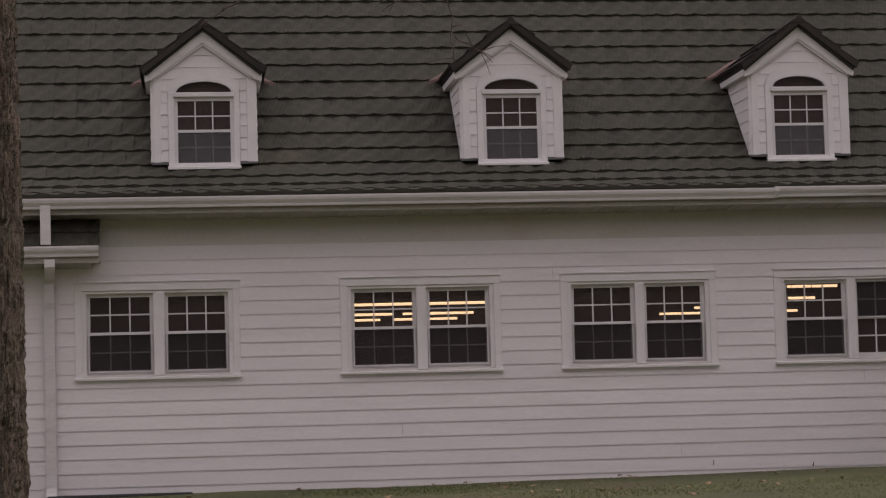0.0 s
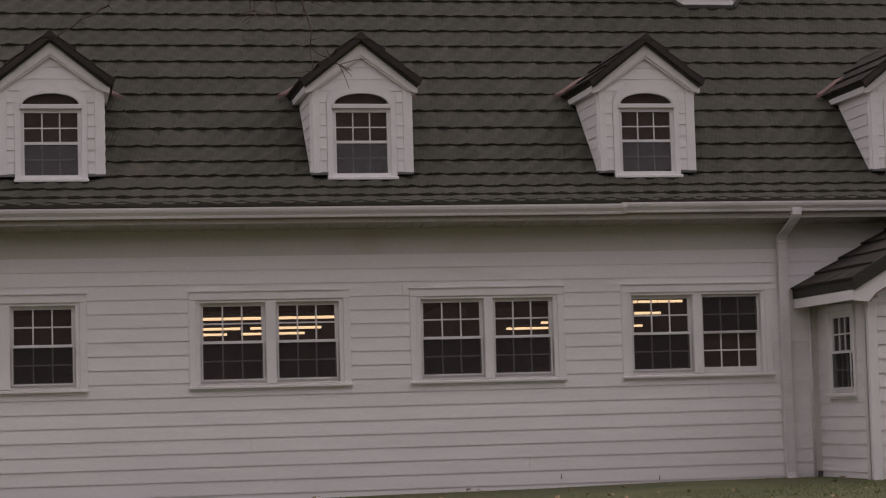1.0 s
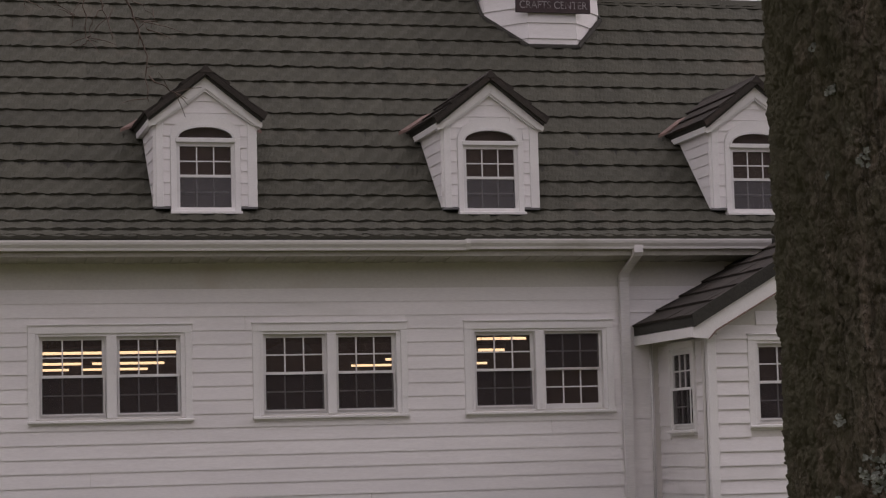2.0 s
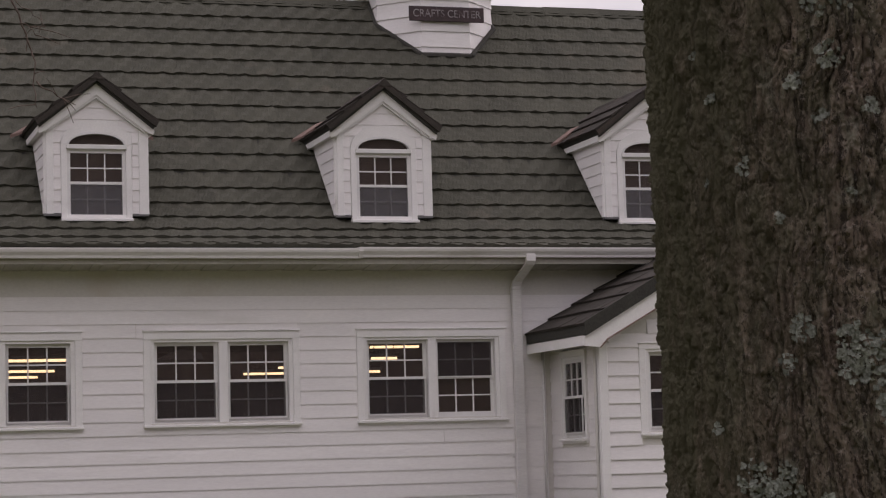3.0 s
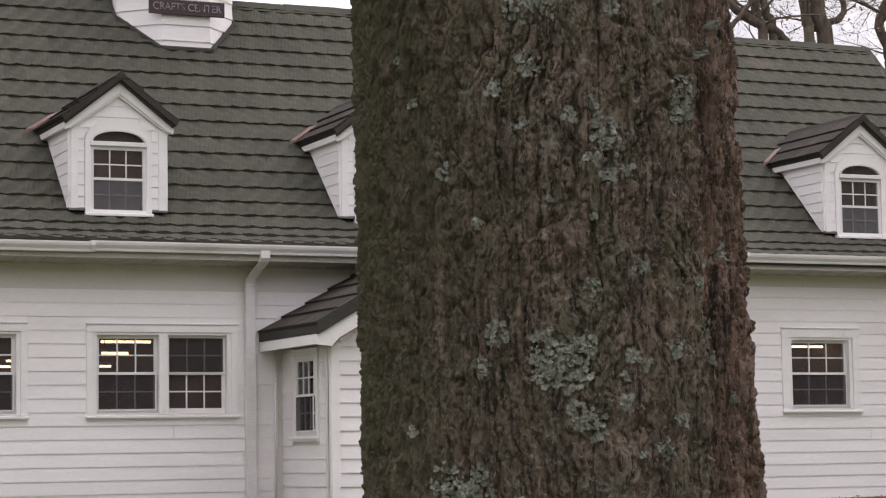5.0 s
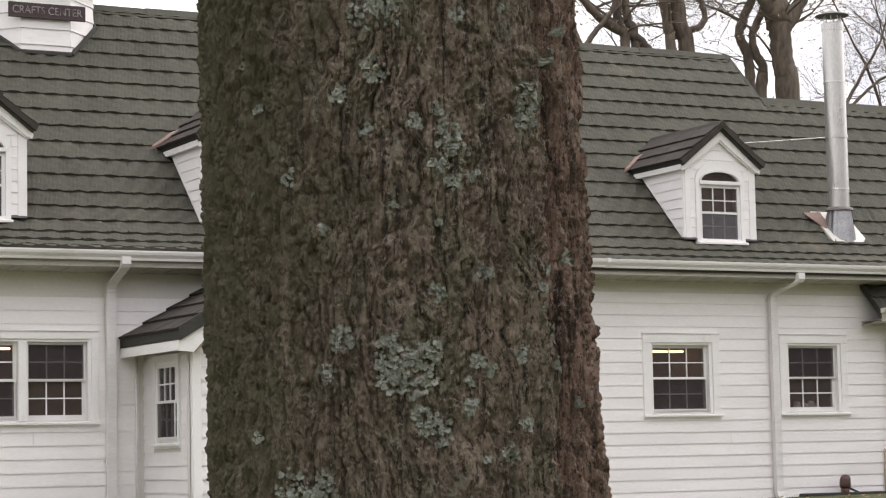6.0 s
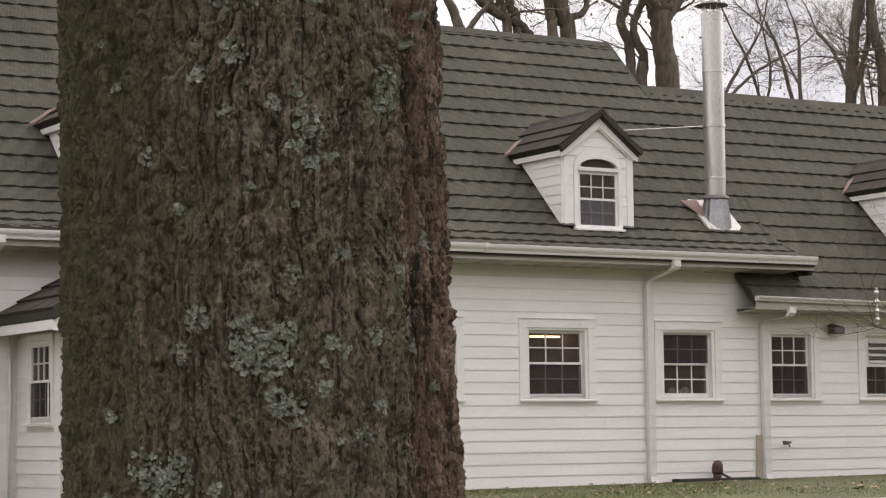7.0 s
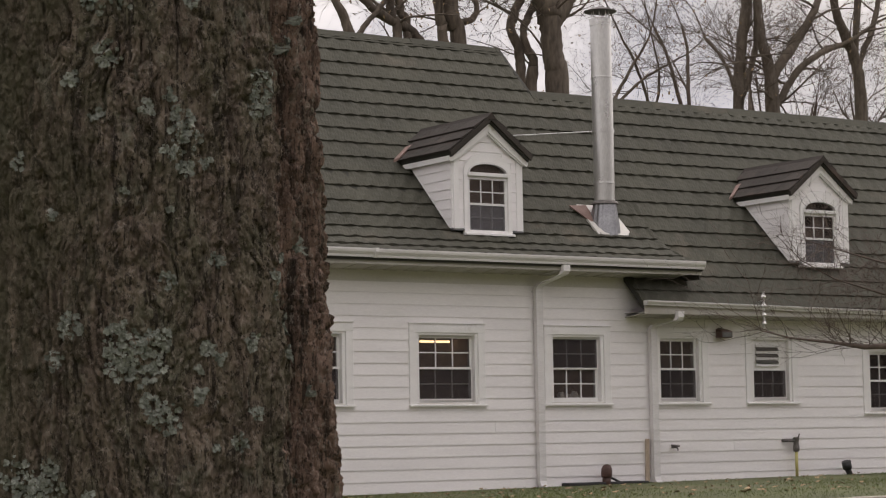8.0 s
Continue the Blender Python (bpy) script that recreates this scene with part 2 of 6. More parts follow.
def tube(bm, points, radii, sides=8, caps=True):
    """A round tube through points, with a radius at each."""
    rings, pts = [], [Vector(p) for p in points]
    for i, p in enumerate(pts):
        d = (pts[min(i + 1, len(pts) - 1)] - pts[max(i - 1, 0)]).normalized()
        u = d.cross(Vector((0, 0, 1)) if abs(d.z) < 0.9 else Vector((1, 0, 0))).normalized()
        w = d.cross(u)
        r = radii[i] if hasattr(radii, "__len__") else radii
        rings.append([bm.verts.new(p + r * (math.cos(2 * math.pi * s / sides) * u + math.sin(2 * math.pi * s / sides) * w)) for s in range(sides)])
    for a, b in zip(rings, rings[1:]):
        for s in range(sides):
            bm.faces.new((a[s], a[(s + 1) % sides], b[(s + 1) % sides], b[s]))
    if caps:
        bm.faces.new(rings[0][::-1])
        bm.faces.new(rings[-1])
    return bm


def to_mesh(name, bm, material, smooth=False, bevel=0.0):
    bmesh.ops.recalc_face_normals(bm, faces=bm.faces)
    if bevel:
        bmesh.ops.bevel(bm, geom=bm.edges[:], offset=bevel, segments=1, affect="EDGES", clamp_overlap=True)
    me = bpy.data.meshes.new(name)
    bm.to_mesh(me)
    bm.free()
    if smooth:
        me.polygons.foreach_set("use_smooth", [True] * len(me.polygons))
    me.materials.append(material)
    return me


def part(name, bm, material, parent, label="", smooth=False, bevel=0.0):
    ob = new(name, to_mesh(name, bm, material, smooth, bevel))
    ob.parent = parent
    if label:
        ob["label"] = label
    return ob


def piece(name, mesh, parent, at=None):
    ob = new(name, mesh)
    ob.parent = parent
    if at is not None:
        ob.matrix_basis = at
    return ob


def thing(name, bm, material, label, category, group="", kind="", smooth=False, bevel=0.0):
    return tagged(new(name, to_mesh(name, bm, material, smooth, bevel)), label, category, group, kind)


def root(name, at, label, category, group="", kind=""):
    ob = tagged(new(name), label, category, group, kind)
    ob.matrix_basis = at
    ob.empty_display_size = 0.2
    return ob


# ---------------------------------------------------------------- the building's plan
WALL_Y = -0.09            # face behind the siding
LAP, LAP0 = 0.187, -0.003  # siding exposure, and one of its shadow lines
SOFFIT_Z = 3.37
MAIN_X0, MAIN_X1 = -1.14, 26.10   # long eave with the flared foot
WING_L, WING_R = 0.13, 24.83      # where the lower eaves of the wings begin
END_L, END_R = -11.0, 47.0
RIDGE_Y, RIDGE_LOW_Y, RIDGE_X1 = 4.66, 3.66, 25.60
EXPOSE = 0.412
GZ, GT = 1.37, 2.335      # bottom and top of the window glass
PORCH_X0, PORCH_X1, PORCH_Y = 12.03, 16.40, -2.20


def roof_line(y):
    return y + 3.56 - 0.016 * max(0.0, y - 1.0)


def ground_z(x, y):
    near = -0.30 + 0.0085 * min(max(x, -5), 30)
    fall = min(max((-y - 5.5) / 22.0, 0.0), 1.2)
    back = 0.0
    return near - 0.75 * fall + back

# ---------------------------------------------------------------- ground
def build_ground():
    bm = bm_new()
    xs = [-600, -200, -80, -40] + list(np.arange(-24, 64, 2.0)) + [80, 140, 300, 700]
    ys = [-500, -150, -70, -45] + list(np.arange(-36, 4, 1.0)) + [12, 30, 60, 150, 400, 1200]
    grid = [[bm.verts.new((x, y, ground_z(x, y) + 0.03 * noise.noise(Vector((x * 0.35, y * 0.35, 0))))) for x in xs] for y in ys]
    for a, b in zip(grid, grid[1:]):
        for i in range(len(xs) - 1):
            bm.faces.new((a[i], a[i + 1], b[i + 1], b[i]))
    return thing("ground", bm, M_SOIL, "worn green lawn with bare earthy patches", "lawn", kind="structure", smooth=True)


build_ground()


def build_grass():
    rng, verts, faces = np.random.default_rng(5), [], []
    for x0, x1, y0, y1, count in ((-2, 12, -8.0, -0.15, 45000), (12, 47, -9.5, -0.15, 85000)):
        for _ in range(count):
            x, y = rng.uniform(x0, x1), rng.uniform(y0, y1)
            if PORCH_X0 - 0.1 < x < PORCH_X1 + 0.1 and y > PORCH_Y - 0.1:
                continue
            z, a, h = ground_z(x, y) - 0.01, rng.uniform(0, 6.28), rng.uniform(0.018, 0.045) * (0.7 if x < 12 else 1.0)
            c, s, i = 0.006 * math.cos(a), 0.006 * math.sin(a), len(verts)
            verts += [(x - c, y - s, z), (x + c, y + s, z), (x + rng.normal(0, 0.02), y + rng.normal(0, 0.02), z + h)]
            faces.append((i, i + 1, i + 2))
    me = bpy.data.meshes.new("grass")
    me.from_pydata(verts, [], faces)
    me.materials.append(M_GRASS)
    tagged(new("grass", me), "short green grass blades beside the white wall", "grass", kind="stuff")
    verts, faces = [], []
    for _ in range(900):
        x, y = rng.uniform(-2, 45), rng.uniform(-6.5, -0.2)
        if x < 12 and rng.random() < 0.7:
            continue
        z, a, r = ground_z(x, y) + 0.02, rng.uniform(0, 6.28), rng.uniform(0.02, 0.05)
        i = len(verts)
        for q in range(5):
            t = a + q * 1.2566
            verts.append((x + r * math.cos(t) * (1.4 if q % 2 else 0.8), y + r * math.sin(t), z + rng.uniform(-0.01, 0.03)))
        faces.append((i, i + 1, i + 2, i + 3, i + 4))
    me = bpy.data.meshes.new("fallen_leaves")
    me.from_pydata(verts, [], faces)
    me.materials.append(M_DEADLEAF)
    tagged(new("fallen_leaves", me), "dry brown leaves scattered on the lawn", "leaves", kind="stuff")


build_grass()

# low concrete edging in the lawn, its slabs laid end to end
edging = root("pavement", pose(0, 0, 0), "pale concrete edging strip in the lawn", "edging", kind="structure")
for i in range(16):
    x0 = 16.4 + 1.22 * i
    y0 = -6.4 - 0.35 * min(i, 4) - 0.05 * max(i - 4, 0)
    y1 = -6.4 - 0.35 * min(i + 1, 4) - 0.05 * max(i - 3, 0)
    z = ground_z(x0, y0)
    bm = prism(bm_new(), [(x0 + 0.01, y0), (x0 + 1.21, y1), (x0 + 1.21, y1 - 0.24), (x0 + 0.01, y0 - 0.24)], z - 0.1, z + 0.035, "z")
    part("slab", bm, M_CONCRETE, edging, bevel=0.01)

# ---------------------------------------------------------------- walls with their openings
# windows in the long wall: name, glass spans, bottom, top
WINDOWS = [
    [(-0.018, 0.763), (1.010, 1.760)],
    [(3.500, 4.280), (4.518, 5.275)],
    [(6.495, 7.275), (7.500, 8.250)],
    [(9.462, 10.242), (10.468, 11.236)],
    [(18.20, 19.16)],
    [(20.69, 21.67)],
    [(23.35, 24.25)],
    [(25.64, 26.406)],
    [(27.76, 28.502)],
    [(30.60, 31.42)],
]
CASE = 0.20               # glass edge to the outer edge of the casing


def sill_drop(i):
    return -0.20 if i == 9 else 0.0


def wall_strip(bm, x0, x1, y0, y1, z0, z1, holes):
    """A thick wall from x0 to x1 with rectangular openings (x0, x1, z0, z1) cut through."""
    x = x0
    for a, b, lo, hi in sorted(holes):
        box(bm, x, a, y0, y1, z0, z1)
        box(bm, a, b, y0, y1, z0, lo)
        box(bm, a, b, y0, y1, hi, z1)
        x = b
    box(bm, x, x1, y0, y1, z0, z1)
    return bm


holes = [(s[0][0] - 0.07, s[-1][1] + 0.07, GZ - 0.07 + sill_drop(i), GT + 0.07 + sill_drop(i)) for i, s in enumerate(WINDOWS)]
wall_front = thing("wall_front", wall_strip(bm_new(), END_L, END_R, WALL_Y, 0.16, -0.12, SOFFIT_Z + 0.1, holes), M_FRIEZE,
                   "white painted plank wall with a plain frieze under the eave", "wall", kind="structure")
bm = box(bm_new(), END_L, END_R, -0.06, 0.16, -0.9, -0.12)
thing("foundation", bm, M_FOUND, "grey stone footing under the white siding", "foundation", kind="structure")
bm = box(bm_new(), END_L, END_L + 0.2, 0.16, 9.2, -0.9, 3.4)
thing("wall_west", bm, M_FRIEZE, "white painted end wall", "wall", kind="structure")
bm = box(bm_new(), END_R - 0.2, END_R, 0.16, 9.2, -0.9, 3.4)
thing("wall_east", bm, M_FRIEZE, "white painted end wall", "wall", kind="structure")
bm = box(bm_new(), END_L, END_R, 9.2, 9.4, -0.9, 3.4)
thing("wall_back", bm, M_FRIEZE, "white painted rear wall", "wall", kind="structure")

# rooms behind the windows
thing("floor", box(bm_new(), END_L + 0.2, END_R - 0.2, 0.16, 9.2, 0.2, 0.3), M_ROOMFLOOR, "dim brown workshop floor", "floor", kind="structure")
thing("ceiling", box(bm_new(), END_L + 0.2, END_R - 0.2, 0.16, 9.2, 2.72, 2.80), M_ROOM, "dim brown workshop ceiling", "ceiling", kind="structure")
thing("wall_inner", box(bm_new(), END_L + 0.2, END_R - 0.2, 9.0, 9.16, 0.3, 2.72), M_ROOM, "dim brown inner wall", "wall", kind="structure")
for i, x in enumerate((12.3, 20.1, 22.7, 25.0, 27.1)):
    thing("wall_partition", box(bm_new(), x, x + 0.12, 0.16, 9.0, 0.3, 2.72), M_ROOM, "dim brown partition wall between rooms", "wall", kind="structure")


def board_mesh(length, height, lo=0.0, hi=1.0):
    """One lapped siding plank: thick at its lower edge, thin at the top; lo, hi: the share of its height that is kept."""
    def depth(f):
        return -0.017 + 0.013 * f

    pts = [(0, lo * height), (depth(lo), lo * height), (depth(lo), lo * height + 0.006), (depth(hi), hi * height), (0, hi * height)]
    return to_mesh("plank", prism(bm_new(), pts, 0, length), M_SIDING)


def lay_boards(parent, x0, x1, rows, blocks, seams=(), lift=0.0, top=3.02):
    """Rows of planks from x0 to x1, cut round blocks (x0, x1, z0, z1); seams: (row, x)."""
    made = {}
    for k in rows:
        z, h = LAP0 + lift + LAP * k, LAP
        if z > top - 0.04:
            continue
        h = min(h, top - z)
        cuts = sorted((a + 0.02, b - 0.02) for a, b, lo, hi in blocks if z + h > lo + 0.066 and z < hi - 0.066)
        for a, b, lo, hi in blocks:
            if z + h > lo + 0.066 and z < hi - 0.066:
                if z + h > hi + 0.004:
                    piece("plank", board_mesh(b - a - 0.04, h, (hi - 0.01 - z) / h, 1.0), parent, pose(a + 0.02, WALL_Y, z))
                if z < lo - 0.004:
                    piece("plank", board_mesh(b - a - 0.04, h, 0.0, (lo + 0.01 - z) / h), parent, pose(a + 0.02, WALL_Y, z))
        spans, x = [], x0
        for a, b in cuts:
            spans.append((x, a))
            x = max(x, b)
        spans.append((x, x1))
        for s in [s for r, s in seams if r == k]:
            spans = [q for a, b in spans for q in ([(a, s - 0.003), (s + 0.003, b)] if a < s < b else [(a, b)])]
        for a, b in spans:
            if b - a > 0.03:
                key = (round(b - a, 3), round(h, 3))
                made[key] = made.get(key) or board_mesh(*key)
                piece("plank", made[key], parent, pose(a, WALL_Y, z))


def casing_size(i):
    """Side and head widths of a window's casing; the single windows have wider boards."""
    return (CASE, 0.195) if i < 4 else (CASE + 0.045, 0.23)


blocks = [(s[0][0] - casing_size(i)[0], s[-1][1] + casing_size(i)[0], GZ - 0.165 + sill_drop(i), GT + casing_size(i)[1] + sill_drop(i)) for i, s in enumerate(WINDOWS)]
ROWS = range(-2, 19)
lay_boards(wall_front, END_L, PORCH_X0, ROWS, blocks[:4], seams=[(5, 10.50), (2, 4.1), (9, -3.0), (0, 7.9), (13, 6.2)], lift=0.015)
lay_boards(wall_front, PORCH_X0, PORCH_X0 + 1.7, range(12, 19), [], lift=0.015)
lay_boards(wall_front, PORCH_X1, END_R, ROWS, blocks[4:], seams=[(4, 22.1), (1, 33.0), (2, 27.2)], lift=0.058, top=3.22)


# ---------------------------------------------------------------- windows
def window(name, at, spans, gz, gt, label, screens=None, louvre=False, curtain=False, deep=0.12, kind="structure", case=CASE, head=0.165):
    """A double-hung window of one or two units: casing, sill, sashes with glazing bars, panes and insect screens.
    Glass lies in the local plane y = 0 and the casing's face in y = -deep."""
    r = root(name, at, label, "window", kind=kind)
    a, b = spans[0][0], spans[-1][1]
    mid = (gz + gt) / 2
    jamb = 0.105
    # casing
    for x0, x1 in ((a - case, a - jamb), (b + jamb, b + case)):
        part("side_casing", box(bm_new(), x0, x1, -deep, -deep + 0.05, gz - 0.10, gt + 0.085), M_TRIM, r, bevel=0.004)
    part("head_casing", box(bm_new(), a - case, b + case, -deep - 0.001, -deep + 0.05, gt + 0.085, gt + head), M_TRIM, r, bevel=0.004)
    part("drip_cap", prism(bm_new(), [(-deep - 0.022, gt + head), (-deep - 0.022, gt + head + 0.007), (-deep + 0.03, gt + head + 0.02), (-deep + 0.03, gt + head)], a - case - 0.01, b + case + 0.01), M_TRIM, r)
    part("window_sill", prism(bm_new(), [(-deep - 0.045, gz - 0.135), (-deep - 0.045, gz - 0.105), (0.05, gz - 0.075), (0.05, gz - 0.135)], a - case - 0.01, b + case + 0.01), M_TRIM, r, bevel=0.003)
    part("apron", box(bm_new(), a - case, b + case, -deep, -deep + 0.04, gz - 0.165, gz - 0.135), M_TRIM, r)
    # frame round each unit
    bm = bm_new()
    box(bm, a - jamb - 0.004, a - 0.05, -deep + 0.024, 0.05, gz - 0.08, gt + 0.085)
    box(bm, b + 0.05, b + jamb + 0.004, -deep + 0.024, 0.05, gz - 0.08, gt + 0.085)
    box(bm, a - 0.05, b + 0.05, -deep + 0.024, 0.05, gt + 0.05, gt + 0.085)
    part("window_frame", bm, M_TRIM, r)
    for (_, x1), (x2, _) in zip(spans, spans[1:]):
        part("mullion_post", box(bm_new(), x1 + 0.05, x2 - 0.05, -deep + 0.01, 0.05, gz - 0.08, gt + 0.05), M_TRIM, r, bevel=0.005)
    for u, (x0, x1) in enumerate(spans):
        up = (screens or ["low"] * len(spans))[u]
        for sash, (lo, hi), y in (("upper_sash", (mid, gt), 0.0), ("lower_sash", (gz, mid), 0.022)):
            bm = bm_new()
            for xa, xb, za, zb in ((x0 - 0.05, x0, lo - 0.018, hi + 0.05 if sash[0] == "u" else hi + 0.018), (x1, x1 + 0.05, lo - 0.018, hi + 0.05 if sash[0] == "u" else hi + 0.018)):
                box(bm, xa, xb, y - 0.018, y + 0.018, za if sash[0] == "u" else gz - 0.075, zb)
            if sash[0] == "u":
                box(bm, x0, x1, y - 0.018, y + 0.018, hi, hi + 0.05)
                box(bm, x0, x1, y - 0.020, y + 0.018, lo - 0.018, lo + 0.020)
            else:
                box(bm, x0, x1, y - 0.018, y + 0.018, gz - 0.075, gz)
                box(bm, x0, x1, y - 0.017, y + 0.018, hi - 0.018, hi + 0.018)
            s = part(sash, bm, M_SASH, r, "white painted sash with six panes")
            lo2, hi2 = (lo + 0.020, hi) if sash[0] == "u" else (lo, hi - 0.018)
            if louvre and sash[0] == "u":
                part("fan_panel", box(bm_new(), x0, x1, y - 0.02, y + 0.0, lo2, hi2), M_TRIM, r, "pale fan panel set in the sash")
                for q in range(7):
                    z = lo2 + 0.03 + q * (hi2 - lo2 - 0.06) / 7
                    part("louvre_slat", prism(bm_new(), [(y - 0.05, z), (y - 0.02, z + 0.05), (y - 0.02, z + 0.062), (y - 0.055, z + 0.012)], x0 + 0.07, x1 - 0.15), M_DARKSTEEL if q % 2 else M_SASH, r)
                continue
            for q in (1, 2):
                xm = x0 + q * (x1 - x0) / 3
                part("glazing_bar", box(bm_new(), xm - 0.010, xm + 0.010, y - 0.012, y + 0.012, lo2, hi2), M_SASH, s)
            zm = (lo2 + hi2) / 2
            part("glazing_bar", box(bm_new(), x0, x1, y - 0.0105, y + 0.0105, zm - 0.010, zm + 0.010), M_SASH, s)
            me = to_mesh("pane", box(bm_new(), 0, (x1 - x0) / 3, -0.002, 0.002, 0, (hi2 - lo2) / 2), M_PANE)
            for q in range(3):
                for w in range(2):
                    p = piece("pane", me, s, pose(x0 + q * (x1 - x0) / 3, y + random.uniform(-0.001, 0.001), lo2 + w * (hi2 - lo2) / 2, random.uniform(-0.25, 0.25), 0, random.uniform(-0.25, 0.25)))
                    p.visible_shadow = False
        zs, ze = (gz - 0.03, mid) if up == "low" else (mid, gt + 0.03)
        yy = -0.030
        bm = bm_new()
        for xa, xb, za, zb in ((x0 - 0.03, x0 - 0.012, zs, ze), (x1 + 0.012, x1 + 0.03, zs, ze), (x0 - 0.012, x1 + 0.012, zs, zs + 0.018), (x0 - 0.012, x1 + 0.012, ze - 0.018, ze)):
            box(bm, xa, xb, yy - 0.008, yy + 0.008, za, zb)
        sc = part("screen_frame", bm, M_SASH, r)
        p = part("screen_mesh", box(bm_new(), x0 - 0.012, x1 + 0.012, yy - 0.001, yy + 0.001, zs + 0.018, ze - 0.018), M_SCREEN, sc, "dark insect mesh")
        p.visible_shadow = False
        if curtain:
            bm = bm_new()
            pts = [(x0 - 0.03 + (x1 - x0 + 0.06) * i / 40, 0.055 + 0.012 * math.sin(i * 1.3) + 0.006 * math.sin(i * 3.1)) for i in range(41)]
            prism(bm, pts + [(x, y + 0.006) for x, y in reversed(pts)], mid - 0.02, gt + 0.03, "z")
            part("curtain", bm, M_CURTAIN, r, "pale cloth curtain behind the upper sash")
    return r


for i, spans in enumerate(WINDOWS):
    d = sill_drop(i)
    pair = len(spans) == 2
    word = "pair of white double-hung windows with insect screens" if pair else "white double-hung window with six-pane sashes in plank siding"
    if i == 8:
        word = "white double-hung window with a louvred fan in its upper half"
    window(f"window_{i + 1}", pose(0, 0, 0), spans, GZ + d, GT + d, word, screens=["low", "high"] if i == 3 else (["high"] if i == 6 else None), louvre=i == 8, case=casing_size(i)[0], head=casing_size(i)[1])

# fluorescent fixtures inside, running along the building
for x0, x1, y, z in ((3.4, 5.58, 2.1, 2.24), (3.8, 4.54, 5.5, 2.24), (4.66, 5.84, 5.5, 2.24), (3.8, 4.52, 7.7, 2.24), (4.72, 5.84, 7.7, 2.24),
                     (9.32, 10.2, 7.7, 2.24), (9.42, 10.1, 5.5, 2.24), (10.43, 11.26, 3.5, 2.45), (10.25, 10.70, 2.8, 2.24), (11.50, 11.74, 7.5, 2.24),
                     (22.0, 22.65, 2.0, 2.36), (20.7, 22.3, 4.6, 2.40), (30.4, 33.0, 2.0, 2.10), (30.4, 33.0, 4.2, 2.10)):
    r = root("fluorescent_light", pose((x0 + x1) / 2, y, z), "lit fluorescent strip light hung under the ceiling", "ceiling light", group="fluorescent strip lights")
    h = (x1 - x0) / 2
    part("housing", prism(bm_new(), [(-0.06, 0.05), (0.06, 0.05), (0.03, 0.10), (-0.03, 0.10)], -h, h), M_FIXTURE, r)
    part("fluorescent_tube", tube(bm_new(), [(-h + 0.02, 0, 0.028), (h - 0.02, 0, 0.028)], 0.019, 8), M_TUBE, r, "glowing warm tube")
    for s in (-1, 1):
        part("hanger", tube(bm_new(), [(s * h * 0.7, 0, 0.10), (s * h * 0.7, 0, 2.72 - z)], 0.006, 5), M_DARKSTEEL, r)

# ---------------------------------------------------------------- roof
FLARE = [(-0.68, 3.622)]
for a in (15, 21, 27, 37, 44):
    y, z = FLARE[-1]
    FLARE.append((y + 0.37 * math.cos(radians(a)), z + 0.37 * math.sin(radians(a))))
Y45 = FLARE[-1][0]
STEP = EXPOSE * math.cos(radians(45))
ROW_Y = 1.352  # foot of a row on the straight slope
# feet of the rows on the flare
FLARE_FEET = [(-0.68, 3.622), (-0.546, 3.658), (-0.15, 3.784), (0.188, 3.934), (0.515, 4.141), (0.781, 4.37), (1.051, 4.62)]


def rows_of(y_top):
    """Foot points of the tile rows above the flare, up to a ridge."""
    pts = [(ROW_Y, roof_line(ROW_Y))]
    while pts[-1][0] < y_top - 0.02:
        y = min(pts[-1][0] + STEP, y_top)
        pts.append((y, roof_line(y)))
    return pts


TILE_W = 0.315


def tile_points(width, seed):
    """A shake-faced tile: a wedge with an uneven lower lip. Local x across, y up the slope, z out."""
    rng = random.Random(seed)
    amp, shift = rng.uniform(0.015, 0.021), rng.uniform(-0.02, 0.02)
    n = 6
    top = []
    for i in range(n + 1):
        x = width * i / n
        lip = rng.uniform(-0.007, 0.007)
        tilt = 0.010 * (i / n - 0.5)

        def rib(y):
            return amp * math.sin(2 * math.pi * (x - 0.75 * y + shift) / 0.315)

        top.append([(x, lip, 0.0), (x, lip, 0.046 + tilt + rib(0) * 0.75 + rng.uniform(-0.003, 0.003)), (x, 0.13, 0.038 + tilt + rib(0.13)), (x, 0.27, 0.027 + tilt + rib(0.27) * 0.9), (x, EXPOSE + 0.03, 0.008 + tilt)])
    verts, faces = [p for col in top for p in col], []
    for i in range(n):
        for j in range(4):
            a = i * 5 + j
            faces.append((a, a + 5, a + 6, a + 1))
    for e in (0, n * 5):
        faces.append((e, e + 1, e + 2, e + 3, e + 4))
    return verts, faces


TILE_KINDS = [tile_points(TILE_W - 0.001, s) for s in range(14)]
TILE_MESHES = []
for verts, faces in TILE_KINDS:
    me = bpy.data.meshes.new("roof_tile")
    me.from_pydata(verts, [], faces)
    me.materials.append(M_TILE)
    TILE_MESHES.append(me)


def tile_row(out, x0, x1, foot, head, rng, offset):
    """Adds poses of tiles along one row, from its foot to its head."""
    (ya, za), (yb, zb) = foot, head
    ang = math.degrees(math.atan2(zb - za, yb - ya))
    x = x0 - offset
    while x < x1:
        a, b = max(x, x0), min(x + TILE_W, x1)
        if b - a > 0.04:
            m = pose(a, ya, za, ang + rng.uniform(-0.4, 0.4), rng.uniform(-0.3, 0.3), 0) @ Matrix.Diagonal(((b - a) / TILE_W, min(1.1, (math.hypot(yb - ya, zb - za) + 0.03) / (EXPOSE + 0.03)), 1, 1))
            out.append((m, rng.randrange(14), (a + b) / 2, ya))
        x += TILE_W


